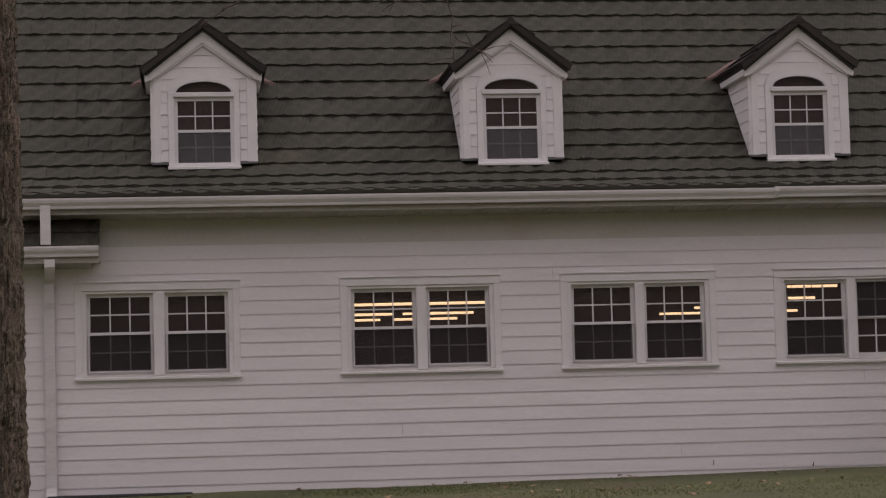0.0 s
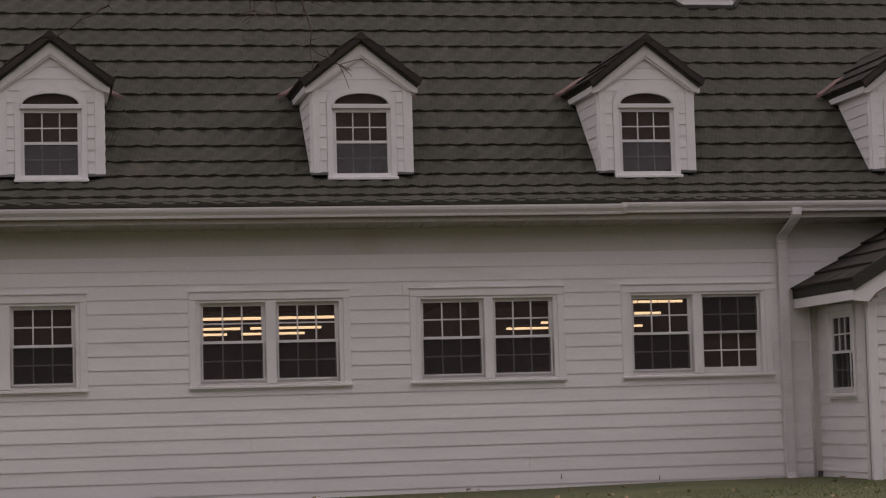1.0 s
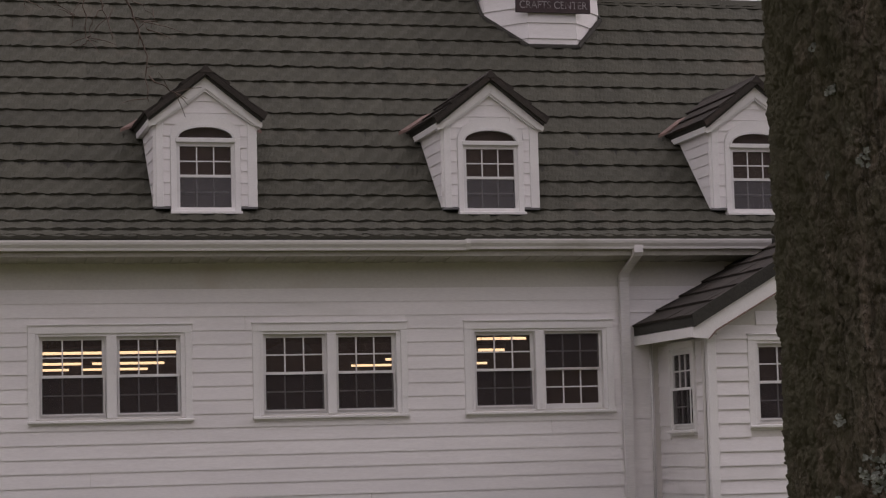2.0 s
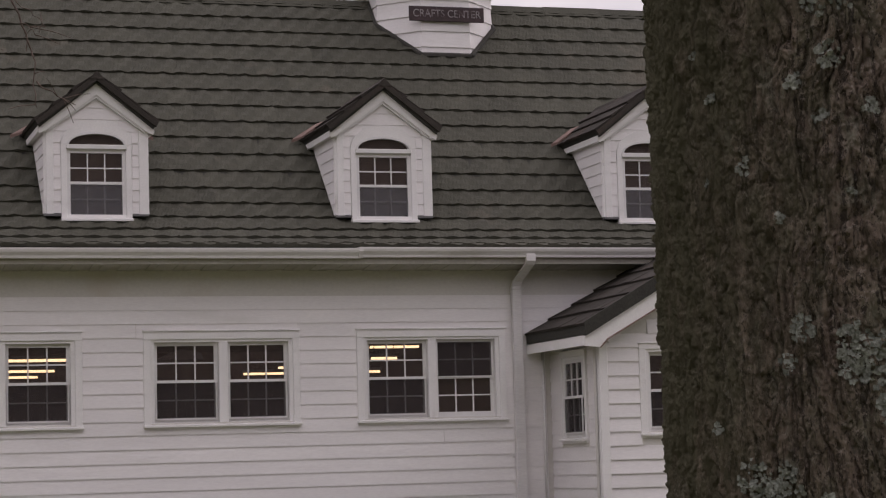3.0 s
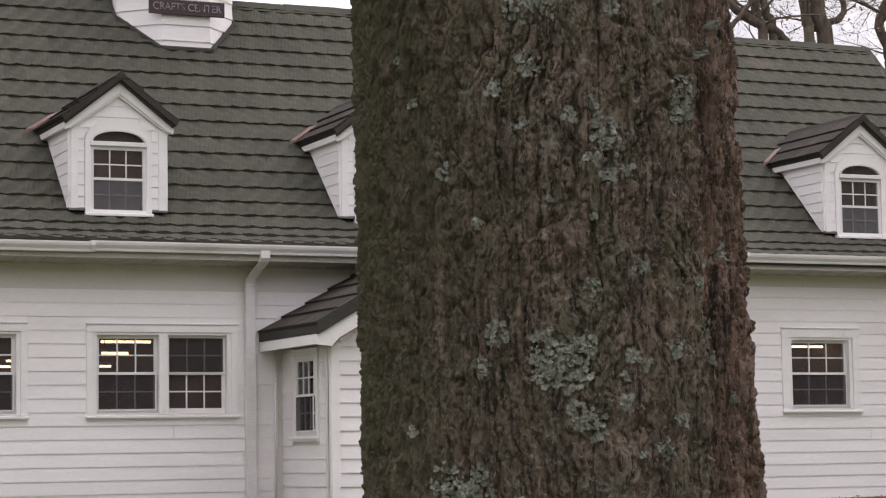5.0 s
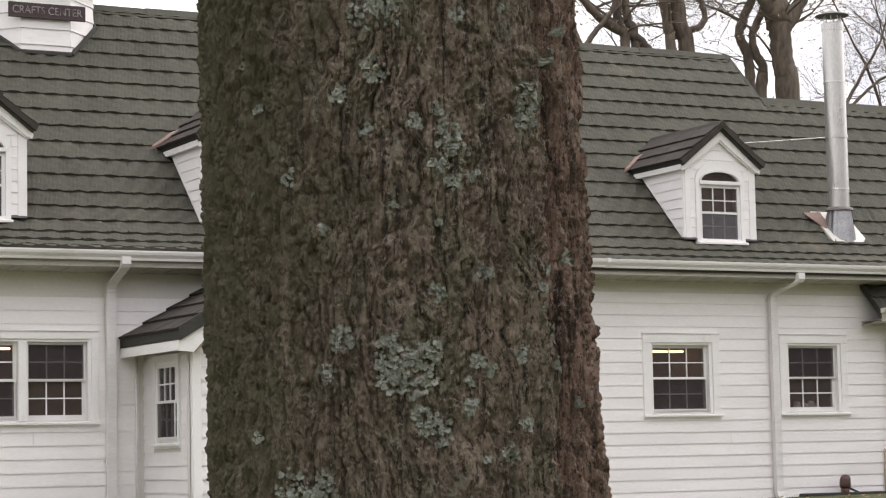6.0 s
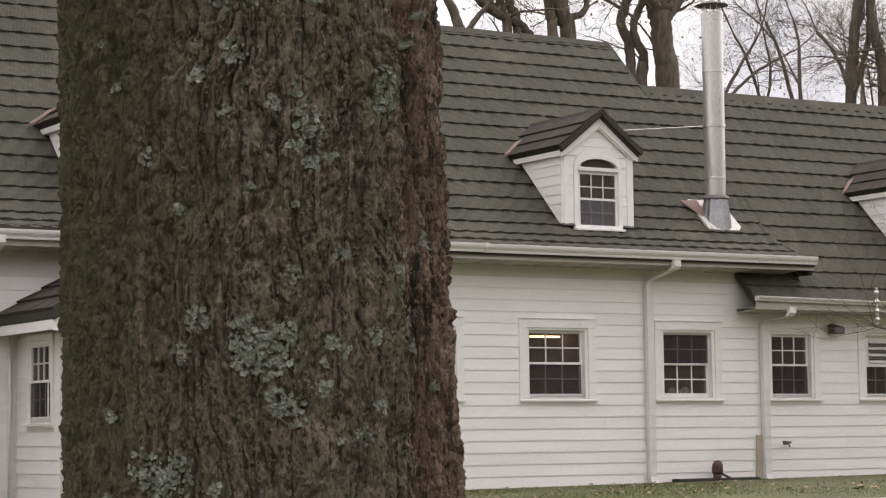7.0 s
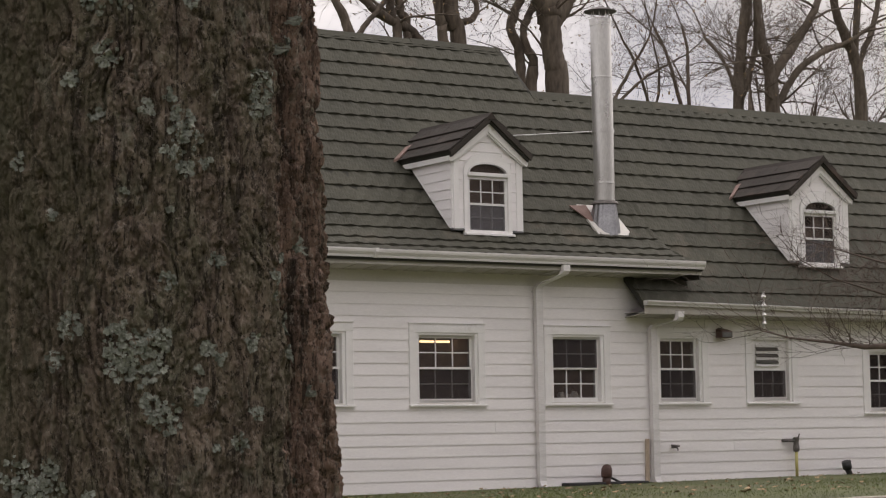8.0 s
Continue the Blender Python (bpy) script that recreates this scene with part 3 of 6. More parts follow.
rng = random.Random(11)
tiles = []
main_feet = FLARE_FEET + rows_of(RIDGE_Y)
for k, (foot, head) in enumerate(zip(main_feet, main_feet[1:])):
    if foot[0] < ROW_Y - 0.01:
        x0, x1 = MAIN_X0, MAIN_X1
    elif head[0] < RIDGE_LOW_Y:
        x0, x1 = END_L, END_R
    else:
        x0, x1 = -0.64, RIDGE_X1
    tile_row(tiles, x0, x1, foot, head, rng, rng.uniform(0, TILE_W))
low = [(ROW_Y, roof_line(ROW_Y))]
while low[-1][0] > -0.60:
    y = max(low[-1][0] - STEP, -0.64)
    low.append((y, roof_line(y)))
low = low[::-1]
for x0, x1, feet in ((END_L, WING_L, low), (WING_R, END_R, low), (END_L, -0.64, rows_of(RIDGE_LOW_Y)[-2:]), (RIDGE_X1, END_R, rows_of(RIDGE_LOW_Y)[-2:])):
    for foot, head in zip(feet, feet[1:]):
        a, b = x0, x1
        if feet is low:
            # under the flared eave the wing roof runs on only as far as there is room
            y = foot[0]
            if x0 == END_L:
                b = WING_L if y < 0.1 else MAIN_X0
            else:
                a = WING_R if y < 0.1 else MAIN_X1
        tile_row(tiles, a, b, foot, head, rng, rng.uniform(0, TILE_W))

roof = root("roof", pose(0, 0, 0), "steep dark green-grey roof of shake-faced tiles with a flared eave", "roof", kind="structure")


def slab(bm, line, x0, x1, drop=0.12):
    prism(bm, [(y, z - 0.006) for y, z in line] + [(y, z - drop) for y, z in reversed(line)], x0, x1)


bm = bm_new()
slab(bm, FLARE + [(RIDGE_LOW_Y, roof_line(RIDGE_LOW_Y))], MAIN_X0, MAIN_X1)
slab(bm, [(RIDGE_LOW_Y, roof_line(RIDGE_LOW_Y)), (RIDGE_Y, roof_line(RIDGE_Y))], -0.64, RIDGE_X1)
slab(bm, [(-0.64, roof_line(-0.64)), (0.1, roof_line(0.1))], END_L, WING_L)
slab(bm, [(-0.64, roof_line(-0.64)), (0.1, roof_line(0.1))], WING_R, END_R)
slab(bm, [(0.1, roof_line(0.1)), (RIDGE_LOW_Y, roof_line(RIDGE_LOW_Y))], END_L, MAIN_X0 - 0.002)
slab(bm, [(0.1, roof_line(0.1)), (RIDGE_LOW_Y, roof_line(RIDGE_LOW_Y))], MAIN_X1 + 0.002, END_R)
part("roof_deck", bm, M_RIDGE, roof)
bm = bm_new()
box(bm, -0.64, RIDGE_X1, RIDGE_Y, RIDGE_Y + 0.1, roof_line(RIDGE_LOW_Y), roof_line(RIDGE_Y) - 0.02)
prism(bm, [(RIDGE_Y, roof_line(RIDGE_Y) - 0.01), (9.6, 3.3), (9.6, 3.2), (RIDGE_Y, roof_line(RIDGE_Y) - 0.15)], -0.64, RIDGE_X1)
for a, b in ((END_L, -0.64), (RIDGE_X1, END_R)):
    prism(bm, [(RIDGE_LOW_Y, roof_line(RIDGE_LOW_Y) - 0.01), (9.6, 3.3), (9.6, 3.2), (RIDGE_LOW_Y, roof_line(RIDGE_LOW_Y) - 0.15)], a, b)
part("rear_slope", bm, M_RIDGE, roof)
# ridge caps, laid as short overlapping lengths
for x0, x1, y in ((-0.64, RIDGE_X1, RIDGE_Y), (RIDGE_X1 + 0.02, END_R, RIDGE_LOW_Y), (END_L, -0.66, RIDGE_LOW_Y)):
    cap = to_mesh("ridge_cap", prism(bm_new(), [(-0.165, -0.125), (-0.02, 0.045), (0.02, 0.045), (0.165, -0.125), (0.13, -0.14), (0, 0.0), (-0.13, -0.14)], 0, 0.99), M_TILE)
    x = x0
    while x < x1 - 0.05:
        f = min(0.99, x1 - x) / 0.99
        piece("ridge_cap", cap, roof, pose(x, y, roof_line(y) + 0.01 + random.uniform(0, 0.006), 0, random.uniform(-0.4, 0.9), 0) @ Matrix.Diagonal((f, 1, 1, 1)))
        x += 0.97
bm = prism(bm_new(), [(RIDGE_LOW_Y - 0.1, roof_line(RIDGE_LOW_Y) - 0.05), (RIDGE_Y, roof_line(RIDGE_Y) + 0.05), (RIDGE_Y, roof_line(RIDGE_Y) - 0.12), (RIDGE_LOW_Y - 0.1, roof_line(RIDGE_LOW_Y) - 0.2)], RIDGE_X1 - 0.01, RIDGE_X1 + 0.06)
part("rake_edge", bm, M_RIDGE, roof)
# closed end of the flared eave, over the wing roof
for x in (MAIN_X0, MAIN_X1 - 0.03):
    bm = prism(bm_new(), [(y, z - 0.004) for y, z in FLARE] + [(Y45, roof_line(Y45) - 0.14), (0.2, roof_line(0.2) - 0.02), (-0.10, SOFFIT_Z), (-0.62, SOFFIT_Z), (-0.62, 3.66)], x, x + 0.03)
    part("eave_end", bm, M_RIDGE, roof)

# ---------------------------------------------------------------- eaves: soffit, fascia, gutters, downspouts
def eave(x0, x1, top, wall=WALL_Y, out=-0.62, drop=0.28):
    """Soffit panels with grooves and a fascia, from x0 to x1; top: the roof's lower edge."""
    z = top - drop
    r = root("eave_soffit", pose(x0, 0, z), "white ribbed soffit and fascia under the roof edge", "soffit", kind="structure")
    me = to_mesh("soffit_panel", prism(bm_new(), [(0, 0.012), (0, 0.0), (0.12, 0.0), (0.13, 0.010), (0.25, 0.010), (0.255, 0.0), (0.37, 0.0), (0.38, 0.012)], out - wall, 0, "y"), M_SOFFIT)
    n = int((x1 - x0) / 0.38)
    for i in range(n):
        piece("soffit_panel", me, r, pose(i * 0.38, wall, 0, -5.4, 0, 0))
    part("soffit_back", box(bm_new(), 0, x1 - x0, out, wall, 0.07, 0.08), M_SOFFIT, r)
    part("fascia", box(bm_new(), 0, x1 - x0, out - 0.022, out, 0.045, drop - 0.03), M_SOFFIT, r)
    return r


def gutter(x0, x1, top, y, fall=0.0, size=1.0, label="white aluminium gutter along the roof edge"):
    """A K-shaped gutter length with end caps."""
    r = root("gutter", pose(x0, y, top, 0, fall, 0), label, "gutter", group="roof gutters")
    out = [(0, 0), (0, -0.135), (-0.075, -0.135), (-0.082, -0.10), (-0.115, -0.055), (-0.125, -0.022), (-0.125, 0), (-0.110, 0), (-0.110, -0.02), (-0.07, -0.125), (-0.012, -0.125), (-0.012, 0)]
    out = [(a, b * size) for a, b in out]
    part("trough", prism(bm_new(), out, 0, x1 - x0), M_GUTTER, r)
    for x in (-0.004, x1 - x0):
        part("end_cap", prism(bm_new(), [(0.0, 0), (0.0, -0.137 * size), (-0.077, -0.137 * size), (-0.127, -0.055 * size), (-0.127, 0)], x, x + 0.004), M_GUTTER, r)
    return r


GY = -0.645
eave(MAIN_X0, PORCH_X0 + 1.7, 3.63)
eave(14.8, MAIN_X1, 3.68)
eave(END_L, WING_L, 2.93, drop=0.21)
eave(WING_R, END_R, 2.93, drop=0.21)
for x0, x1, z, y in ((MAIN_X0, 9.18, 3.600, GY), (9.19, 13.62, 3.615, GY), (14.8, 19.46, 3.68, GY), (19.47, MAIN_X1, 3.675, GY), (END_L, WING_L, 2.98, GY + 0.02), (WING_R, END_R, 2.985, GY + 0.02)):
    gutter(x0, x1, z, y, 0.75 if x0 == WING_R else 0.0, 0.58 if x0 == WING_R else 1.0)
for x, z in ((9.185, 3.61), (19.465, 3.68)):
    bm = prism(bm_new(), [(0.002, 0.006), (0.002, -0.142), (-0.08, -0.142), (-0.134, -0.055), (-0.134, 0.006)], x - 0.03, x + 0.03)
    o = thing("gutter_joint", bm, M_GUTTER, "slip joint clipped over two gutter lengths", "gutter joint", group="gutter joints")
    o.location = (0, GY, z)


def downspout(x_top, x_wall, y_top, z_top, z_elbow, z_foot, label="white square downspout fixed to the siding"):
    """An offset from the gutter to the wall, then a straight drop with two straps."""
    r = root("downspout", pose(x_wall, -0.17, z_foot), label, "downspout", group="downspouts")
    w, d = 0.066, 0.045
    dy, dx, h = y_top + 0.17, x_top - x_wall, z_elbow - z_foot

    def run(points):
        bm, rings = bm_new(), []
        for (x, y, z) in points:
            rings.append([bm.verts.new((x + a, y + b, z)) for a, b in ((-w, -d), (w, -d), (w, d), (-w, d))])
        for p, q in zip(rings, rings[1:]):
            for s in range(4):
                bm.faces.new((p[s], p[(s + 1) % 4], q[(s + 1) % 4], q[s]))
        bm.faces.new(rings[0][::-1])
        bm.faces.new(rings[-1])
        return bm

    t = z_top - z_foot
    part("elbow", run([(dx, dy, t), (dx, dy, t - 0.10), (dx * 0.92, dy * 0.92, t - 0.15), (dx * 0.08, dy * 0.08, h + 0.06), (0, 0, h)]), M_GUTTER, r)
    part("pipe", run([(0, 0, h), (0, 0, 0.10), (0, -0.02, 0.04), (0, -0.08, 0.0)]), M_GUTTER, r)
    for z in (h - 0.05, h * 0.28):
        bm = box(bm_new(), -w - 0.03, w + 0.03, d - 0.002, d + 0.012, z - 0.012, z + 0.012)
        box(bm, -w - 0.004, w + 0.004, -d - 0.004, d, z - 0.012, z + 0.012)
        part("strap", bm, M_GUTTER, r)
    return r


downspout(11.64, 11.60, GY - 0.06, 3.53, 3.12, -0.22)
downspout(23.14, 22.96, GY - 0.06, 3.53, 3.17, -0.10)
downspout(25.55, 25.37, GY - 0.05, 2.81, 2.53, -0.09)
downspout(-0.50, -0.54, GY - 0.05, 2.81, 2.52, -0.26)
bm = box(bm_new(), -0.066, 0.066, -0.045, 0.045, 0, 0.52)
o = thing("downspout", bm, M_GUTTER, "short white downspout between upper and lower gutters", "downspout", group="downspouts", bevel=0.006)
o.location = (-0.545, GY - 0.05, 3.00)
bm = tube(bm_new(), [(0, 0, 0), (0, 0, 2.45)], 0.022, 8)
o = thing("conduit", bm, M_GUTTER, "thin white conduit in the wall corner", "pipe", smooth=True)
o.location = (PORCH_X0 - 0.045, WALL_Y - 0.045, -0.25)

# ---------------------------------------------------------------- dormers
def half_ellipse(cx, cz, a, b, n=20):
    return [(cx + a * math.cos(math.pi * i / n), cz + b * math.sin(math.pi * i / n)) for i in range(n + 1)]


def small_boards(parent, plane, spans, z0, z1, lap=0.162):
    """Short siding planks on a dormer: spans(z) gives the clear stretches at a height."""
    z = z0
    while z < z1 - 0.03:
        h = min(lap, z1 - z)
        for a, b in spans(z + h / 2):
            if b - a > 0.02:
                part("plank", plane(a, b, z, h), M_SIDING, parent)
        z += lap


def dormer():
    """A gabled roof dormer with an arched window. Local origin: middle of the face's foot, y into the roof."""
    r = root("dormer", pose(1.535, 0.42, 4.19), "white gabled roof dormer with an arched six-over-six window", "dormer", group="roof dormers")
    W, EAVE, APEX, BACK = 0.685, 1.25, 1.765, 1.9
    # body: face wall with the window's opening, and cheeks that die into the roof
    gx, g0, g1 = 0.355, -0.02, 0.83          # half glass width, glass bottom and top
    bm = bm_new()
    for s in (-1, 1):
        box(bm, min(s * W, s * (gx + 0.05)), max(s * W, s * (gx + 0.05)), 0.0, 0.08, 0.0, EAVE)
    arch = half_ellipse(0, g1 + 0.115, gx + 0.04, 0.17)
    prism(bm, [(gx + 0.05, EAVE), (gx + 0.05, g1 + 0.115)] + arch + [(-gx - 0.05, g1 + 0.115), (-gx - 0.05, EAVE)], 0.0, 0.08, "y")
    part("face_wall", bm, M_TRIM, r)
    part("gable_wall", prism(bm_new(), [(-W, EAVE), (W, EAVE), (0, APEX - 0.02)], 0.0, 0.08, "y"), M_TRIM, r)
    for s in (-1, 1):
        bm = prism(bm_new(), [(0.0, -0.02), (0.08, 0.0), (BACK * 0.72, EAVE), (0.0, EAVE)], s * W - 0.03, s * W + 0.03)
        cheek = part("cheek", bm, M_TRIM, r)
        z = 0.0
        while z < EAVE - 0.02:
            h = min(0.162, EAVE - z)
            y1 = max(0.12, (z + 0.05) * 1.06)
            x = s * (W + 0.03)
            bm = bm_new()
            q = [(x, 0.02, z), (x + s * 0.014, 0.02, z), (x + s * 0.003, 0.02, z + h), (x, 0.02, z + h)]
            ya, yb = max(0.06, z * 1.02), max(0.06, (z + h) * 1.02)
            lo = [bm.verts.new(p) for p in q]
            hi = [bm.verts.new((p[0], ya if i < 2 else yb, p[2])) for i, p in enumerate(q)]
            bm.faces.new(lo)
            bm.faces.new(hi[::-1])
            for i in range(4):
                bm.faces.new((lo[i], hi[i], hi[(i + 1) % 4], lo[(i + 1) % 4]))
            part("plank", bm, M_SIDING, cheek)
            z += 0.162
    # face planks beside the casing and in the gable
    def face_plank(a, b, z, h):
        return prism(bm_new(), [(0, z), (-0.016, z), (-0.003, z + h), (0, z + h)], a, b)

    def gable_half(z):
        return min(W, (APEX - z) / (APEX - EAVE) * W)

    def face_spans(z):
        if z < EAVE - 0.05:
            return [(-W + 0.10, -gx - 0.135), (gx + 0.135, W - 0.10)]
        q = gable_half(z) - 0.12
        lift = (z - g1 - 0.115) / 0.345
        clear = (gx + 0.135) * math.sqrt(max(0.0, 1 - lift * lift)) if lift < 1 else 0.0
        return [(-q, q)] if clear == 0 else [(-q, -clear), (clear, q)]

    small_boards(r, face_plank, face_spans, 0.0, APEX - 0.1)
    for s in (-1, 1):
        part("corner_board", box(bm_new(), min(s * W, s * (W - 0.10)), max(s * W + s * 0.032, s * (W - 0.10)), -0.024, 0.03, -0.02, EAVE), M_TRIM, r, bevel=0.004)
    # casing with its arched head
    for s in (-1, 1):
        part("side_casing", box(bm_new(), min(s * (gx + 0.05), s * (gx + 0.13)), max(s * (gx + 0.05), s * (gx + 0.13)), -0.035, 0.02, -0.07, g1 + 0.115), M_TRIM, r, bevel=0.004)
    outer, inner = half_ellipse(0, g1 + 0.115, gx + 0.13, 0.345), half_ellipse(0, g1 + 0.115, gx + 0.045, 0.175)
    part("arched_casing", prism(bm_new(), outer + inner[::-1], -0.035, 0.02, "y"), M_TRIM, r)
    rim_o, rim_i = half_ellipse(0, g1 + 0.115, gx + 0.05, 0.18), half_ellipse(0, g1 + 0.115, gx + 0.02, 0.15)
    part("arch_moulding", prism(bm_new(), rim_o + rim_i[::-1], -0.05, 0.03, "y"), M_SASH, r)
    part("transom", box(bm_new(), -gx - 0.06, gx + 0.06, -0.055, 0.06, g1 + 0.05, g1 + 0.115), M_SASH, r, bevel=0.008)
    part("fanlight_pane", prism(bm_new(), half_ellipse(0, g1 + 0.118, gx + 0.02, 0.15), 0.012, 0.016, "y"), M_PANE, r).visible_shadow = False
    part("window_sill", box(bm_new(), -gx - 0.14, gx + 0.14, -0.105, 0.06, -0.118, -0.075), M_TRIM, r, bevel=0.006)
    bm = bm_new()
    for xa, xb, za, zb in ((-gx - 0.05, -gx, -0.085, g1 + 0.05), (gx, gx + 0.05, -0.085, g1 + 0.05), (-gx, gx, g1, g1 + 0.05), (-gx, gx, -0.085, g0)):
        box(bm, xa, xb, -0.005, 0.06, za, zb)
    part("window_frame", bm, M_SASH, r)
    mid = (g0 + g1) / 2 + 0.012
    for name, lo, hi, y in (("upper_sash", mid, g1, 0.02), ("lower_sash", g0, mid, 0.045)):
        bm = box(bm_new(), -gx, gx, y - 0.018, y + 0.018, (lo - 0.018) if name[0] == "u" else hi - 0.014, (lo + 0.02) if name[0] == "u" else hi + 0.01)
        s = part(name, bm, M_SASH, r)
        for q in (-1, 1):
            part("glazing_bar", box(bm_new(), q * gx / 3 - 0.009, q * gx / 3 + 0.009, y - 0.01, y + 0.01, lo, hi), M_SASH, s)
        part("glazing_bar", box(bm_new(), -gx, gx, y - 0.009, y + 0.009, (lo + hi) / 2 - 0.009, (lo + hi) / 2 + 0.009), M_SASH, s)
        me = to_mesh("pane", box(bm_new(), 0, gx * 2 / 3, -0.002, 0.002, 0, (hi - lo) / 2), M_PANE)
        for q in range(3):
            for w in range(2):
                p = piece("pane", me, s, pose(-gx + q * gx * 2 / 3, y, lo + w * (hi - lo) / 2, random.uniform(-0.5, 0.5), 0, random.uniform(-0.5, 0.5)))
                p.visible_shadow = False
    p = part("screen_mesh", box(bm_new(), -gx, gx, 0.010, 0.012, g0, mid - 0.02), M_SCREENLIT, r, "dark insect mesh over the lower sash")
    p.visible_shadow = False
    part("dark_lining", box(bm_new(), -W + 0.04, W - 0.04, 0.55, 0.57, 0.0, EAVE + 0.02), M_ROOM, r)
    part("inner_top", prism(bm_new(), [(-W + 0.04, EAVE), (W - 0.04, EAVE), (0, APEX - 0.08)], 0.09, 0.57, "y"), M_ROOM, r)
    # rake boards
    slope = (APEX - EAVE + 0.04) / (W + 0.05)
    for s in (-1, 1):
        pts = [(0, APEX + 0.055), (s * (W + 0.095), EAVE - 0.055), (s * (W + 0.095), EAVE - 0.165), (s * (W - 0.02), EAVE - 0.105), (0, APEX - 0.135)]
        part("rake_board", prism(bm_new(), pts, -0.075, -0.035, "y"), M_TRIM, r)
        pts = [(0, APEX - 0.135), (s * (W - 0.02), EAVE - 0.105), (s * (W - 0.02), EAVE - 0.135), (0, APEX - 0.175)]
        part("rake_moulding", prism(bm_new(), pts, -0.055, -0.015, "y"), M_SASH, r)
        part("eave_board", box(bm_new(), min(s * W, s * (W + 0.11)), max(s * W, s * (W + 0.11)), -0.07, 1.36, EAVE - 0.14, EAVE - 0.055), M_TRIM, r)
    # roof: deck and rows of tiles on both slopes, thick dark edges
    X, Z0 = W + 0.095, EAVE - 0.085
    ang = math.atan2(APEX + 0.02 - Z0, X)
    for s in (-1, 1):
        back0, back1 = 1.42, 2.02
        bm = bm_new()
        a = [(s * X, -0.13, Z0), (0, -0.13, APEX + 0.02), (0, back1, APEX + 0.02), (s * X, back0, Z0)]
        lo, hi = [bm.verts.new(p) for p in a], [bm.verts.new((p[0] + s * 0.05, p[1], p[2] + 0.10)) for p in a]
        bm.faces.new(lo)
        bm.faces.new(hi[::-1])
        for i in range(4):
            bm.faces.new((lo[i], hi[i], hi[(i + 1) % 4], lo[(i + 1) % 4]))
        half = part("roof_slope", bm, M_RIDGE, r, "dark tiled dormer roof slope")
        L = math.hypot(X, APEX + 0.02 - Z0)
        for k in range(3):
            t0, t1 = k * L / 3, (k + 1) * L / 3
            y0, n = -0.15, 4
            yend = back0 + (back1 - back0) * (t0 + t1) / 2 / L
            for q in range(n):
                ya, yb = y0 + (yend - y0) * q / n, y0 + (yend - y0) * (q + 1) / n - 0.008
                bm = bm_new()

                def at(t, y, h):
                    return (s * (X - t * math.cos(ang)) + s * (0.05 + h * math.sin(ang)), y, Z0 + t * math.sin(ang) + 0.10 + h * math.cos(ang))

                lip = random.uniform(0.03, 0.045)
                v = [bm.verts.new(p) for p in (at(t0 - 0.02, ya, 0), at(t0 - 0.02, yb, 0), at(t0 - 0.02, ya, lip), at(t0 - 0.02, yb, lip), at(t1, ya, 0.006), at(t1, yb, 0.006))]
                for f in ((0, 1, 3, 2), (2, 3, 5, 4), (0, 2, 4), (1, 5, 3)):
                    bm.faces.new([v[i] for i in f])
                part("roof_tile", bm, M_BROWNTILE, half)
        # front edge trim
        pts = [(0, APEX + 0.05), (s * (X + 0.03), Z0 + 0.02), (s * (X + 0.06), Z0 + 0.085), (0, APEX + 0.15)]
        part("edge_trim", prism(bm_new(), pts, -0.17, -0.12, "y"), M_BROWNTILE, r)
        # valley flashing beside the roof
        bm = bm_new()
        v = [bm.verts.new(p) for p in ((s * (X + 0.10), 1.36, Z0 + 0.11), (s * (X + 0.24), 1.30, Z0 + 0.05), (s * (0.55 * X + 0.14), 1.62, Z0 + 0.45 * (APEX - Z0) + 0.08), (s * 0.55 * X, 1.62, Z0 + 0.45 * (APEX - Z0) + 0.13),
                                       (s * (X + 0.10), 1.36, Z0 + 0.145), (s * (X + 0.24), 1.30, Z0 + 0.10), (s * (0.55 * X + 0.14), 1.62, Z0 + 0.45 * (APEX - Z0) + 0.12), (s * 0.55 * X, 1.62, Z0 + 0.45 * (APEX - Z0) + 0.17))]
        for f in ((0, 1, 2, 3), (4, 5, 6, 7), (0, 1, 5, 4), (1, 2, 6, 5), (2, 3, 7, 6), (3, 0, 4, 7)):
            bm.faces.new([v[i] for i in f])
        part("valley_flashing", bm, M_RUST, r, "rusty pink metal flashing")
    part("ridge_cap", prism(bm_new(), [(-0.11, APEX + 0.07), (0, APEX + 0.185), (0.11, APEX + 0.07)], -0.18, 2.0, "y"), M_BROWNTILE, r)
    for s in (-1, 1):
        part("apron_flashing", prism(bm_new(), [(-0.04, -0.04), (-0.04, -0.015), (0.05, 0.015), (0.05, -0.04)], min(s * (gx + 0.13), s * (W + 0.03)), max(s * (gx + 0.13), s * (W + 0.03))), M_LEAD, r)
    part("foot_casing", box(bm_new(), -gx - 0.129, gx + 0.129, -0.03, 0.03, -0.08, -0.02), M_TRIM, r)
    return r


first = dormer()
for x in (5.775, 9.862, 13.925, 22.385):
    copy_thing(first, pose(x, 0.42, 4.19))
copy_thing(first, pose(29.56, 0.08, 3.84))

# ---------------------------------------------------------------- cupola with its sign
CUP = (11.865, 4.57)


def octagon(apothem, turn=22.5):
    rr = apothem / math.cos(math.pi / 8)
    return [(rr * math.cos(radians(turn + 45 * i)), rr * math.sin(radians(turn + 45 * i))) for i in range(8)]


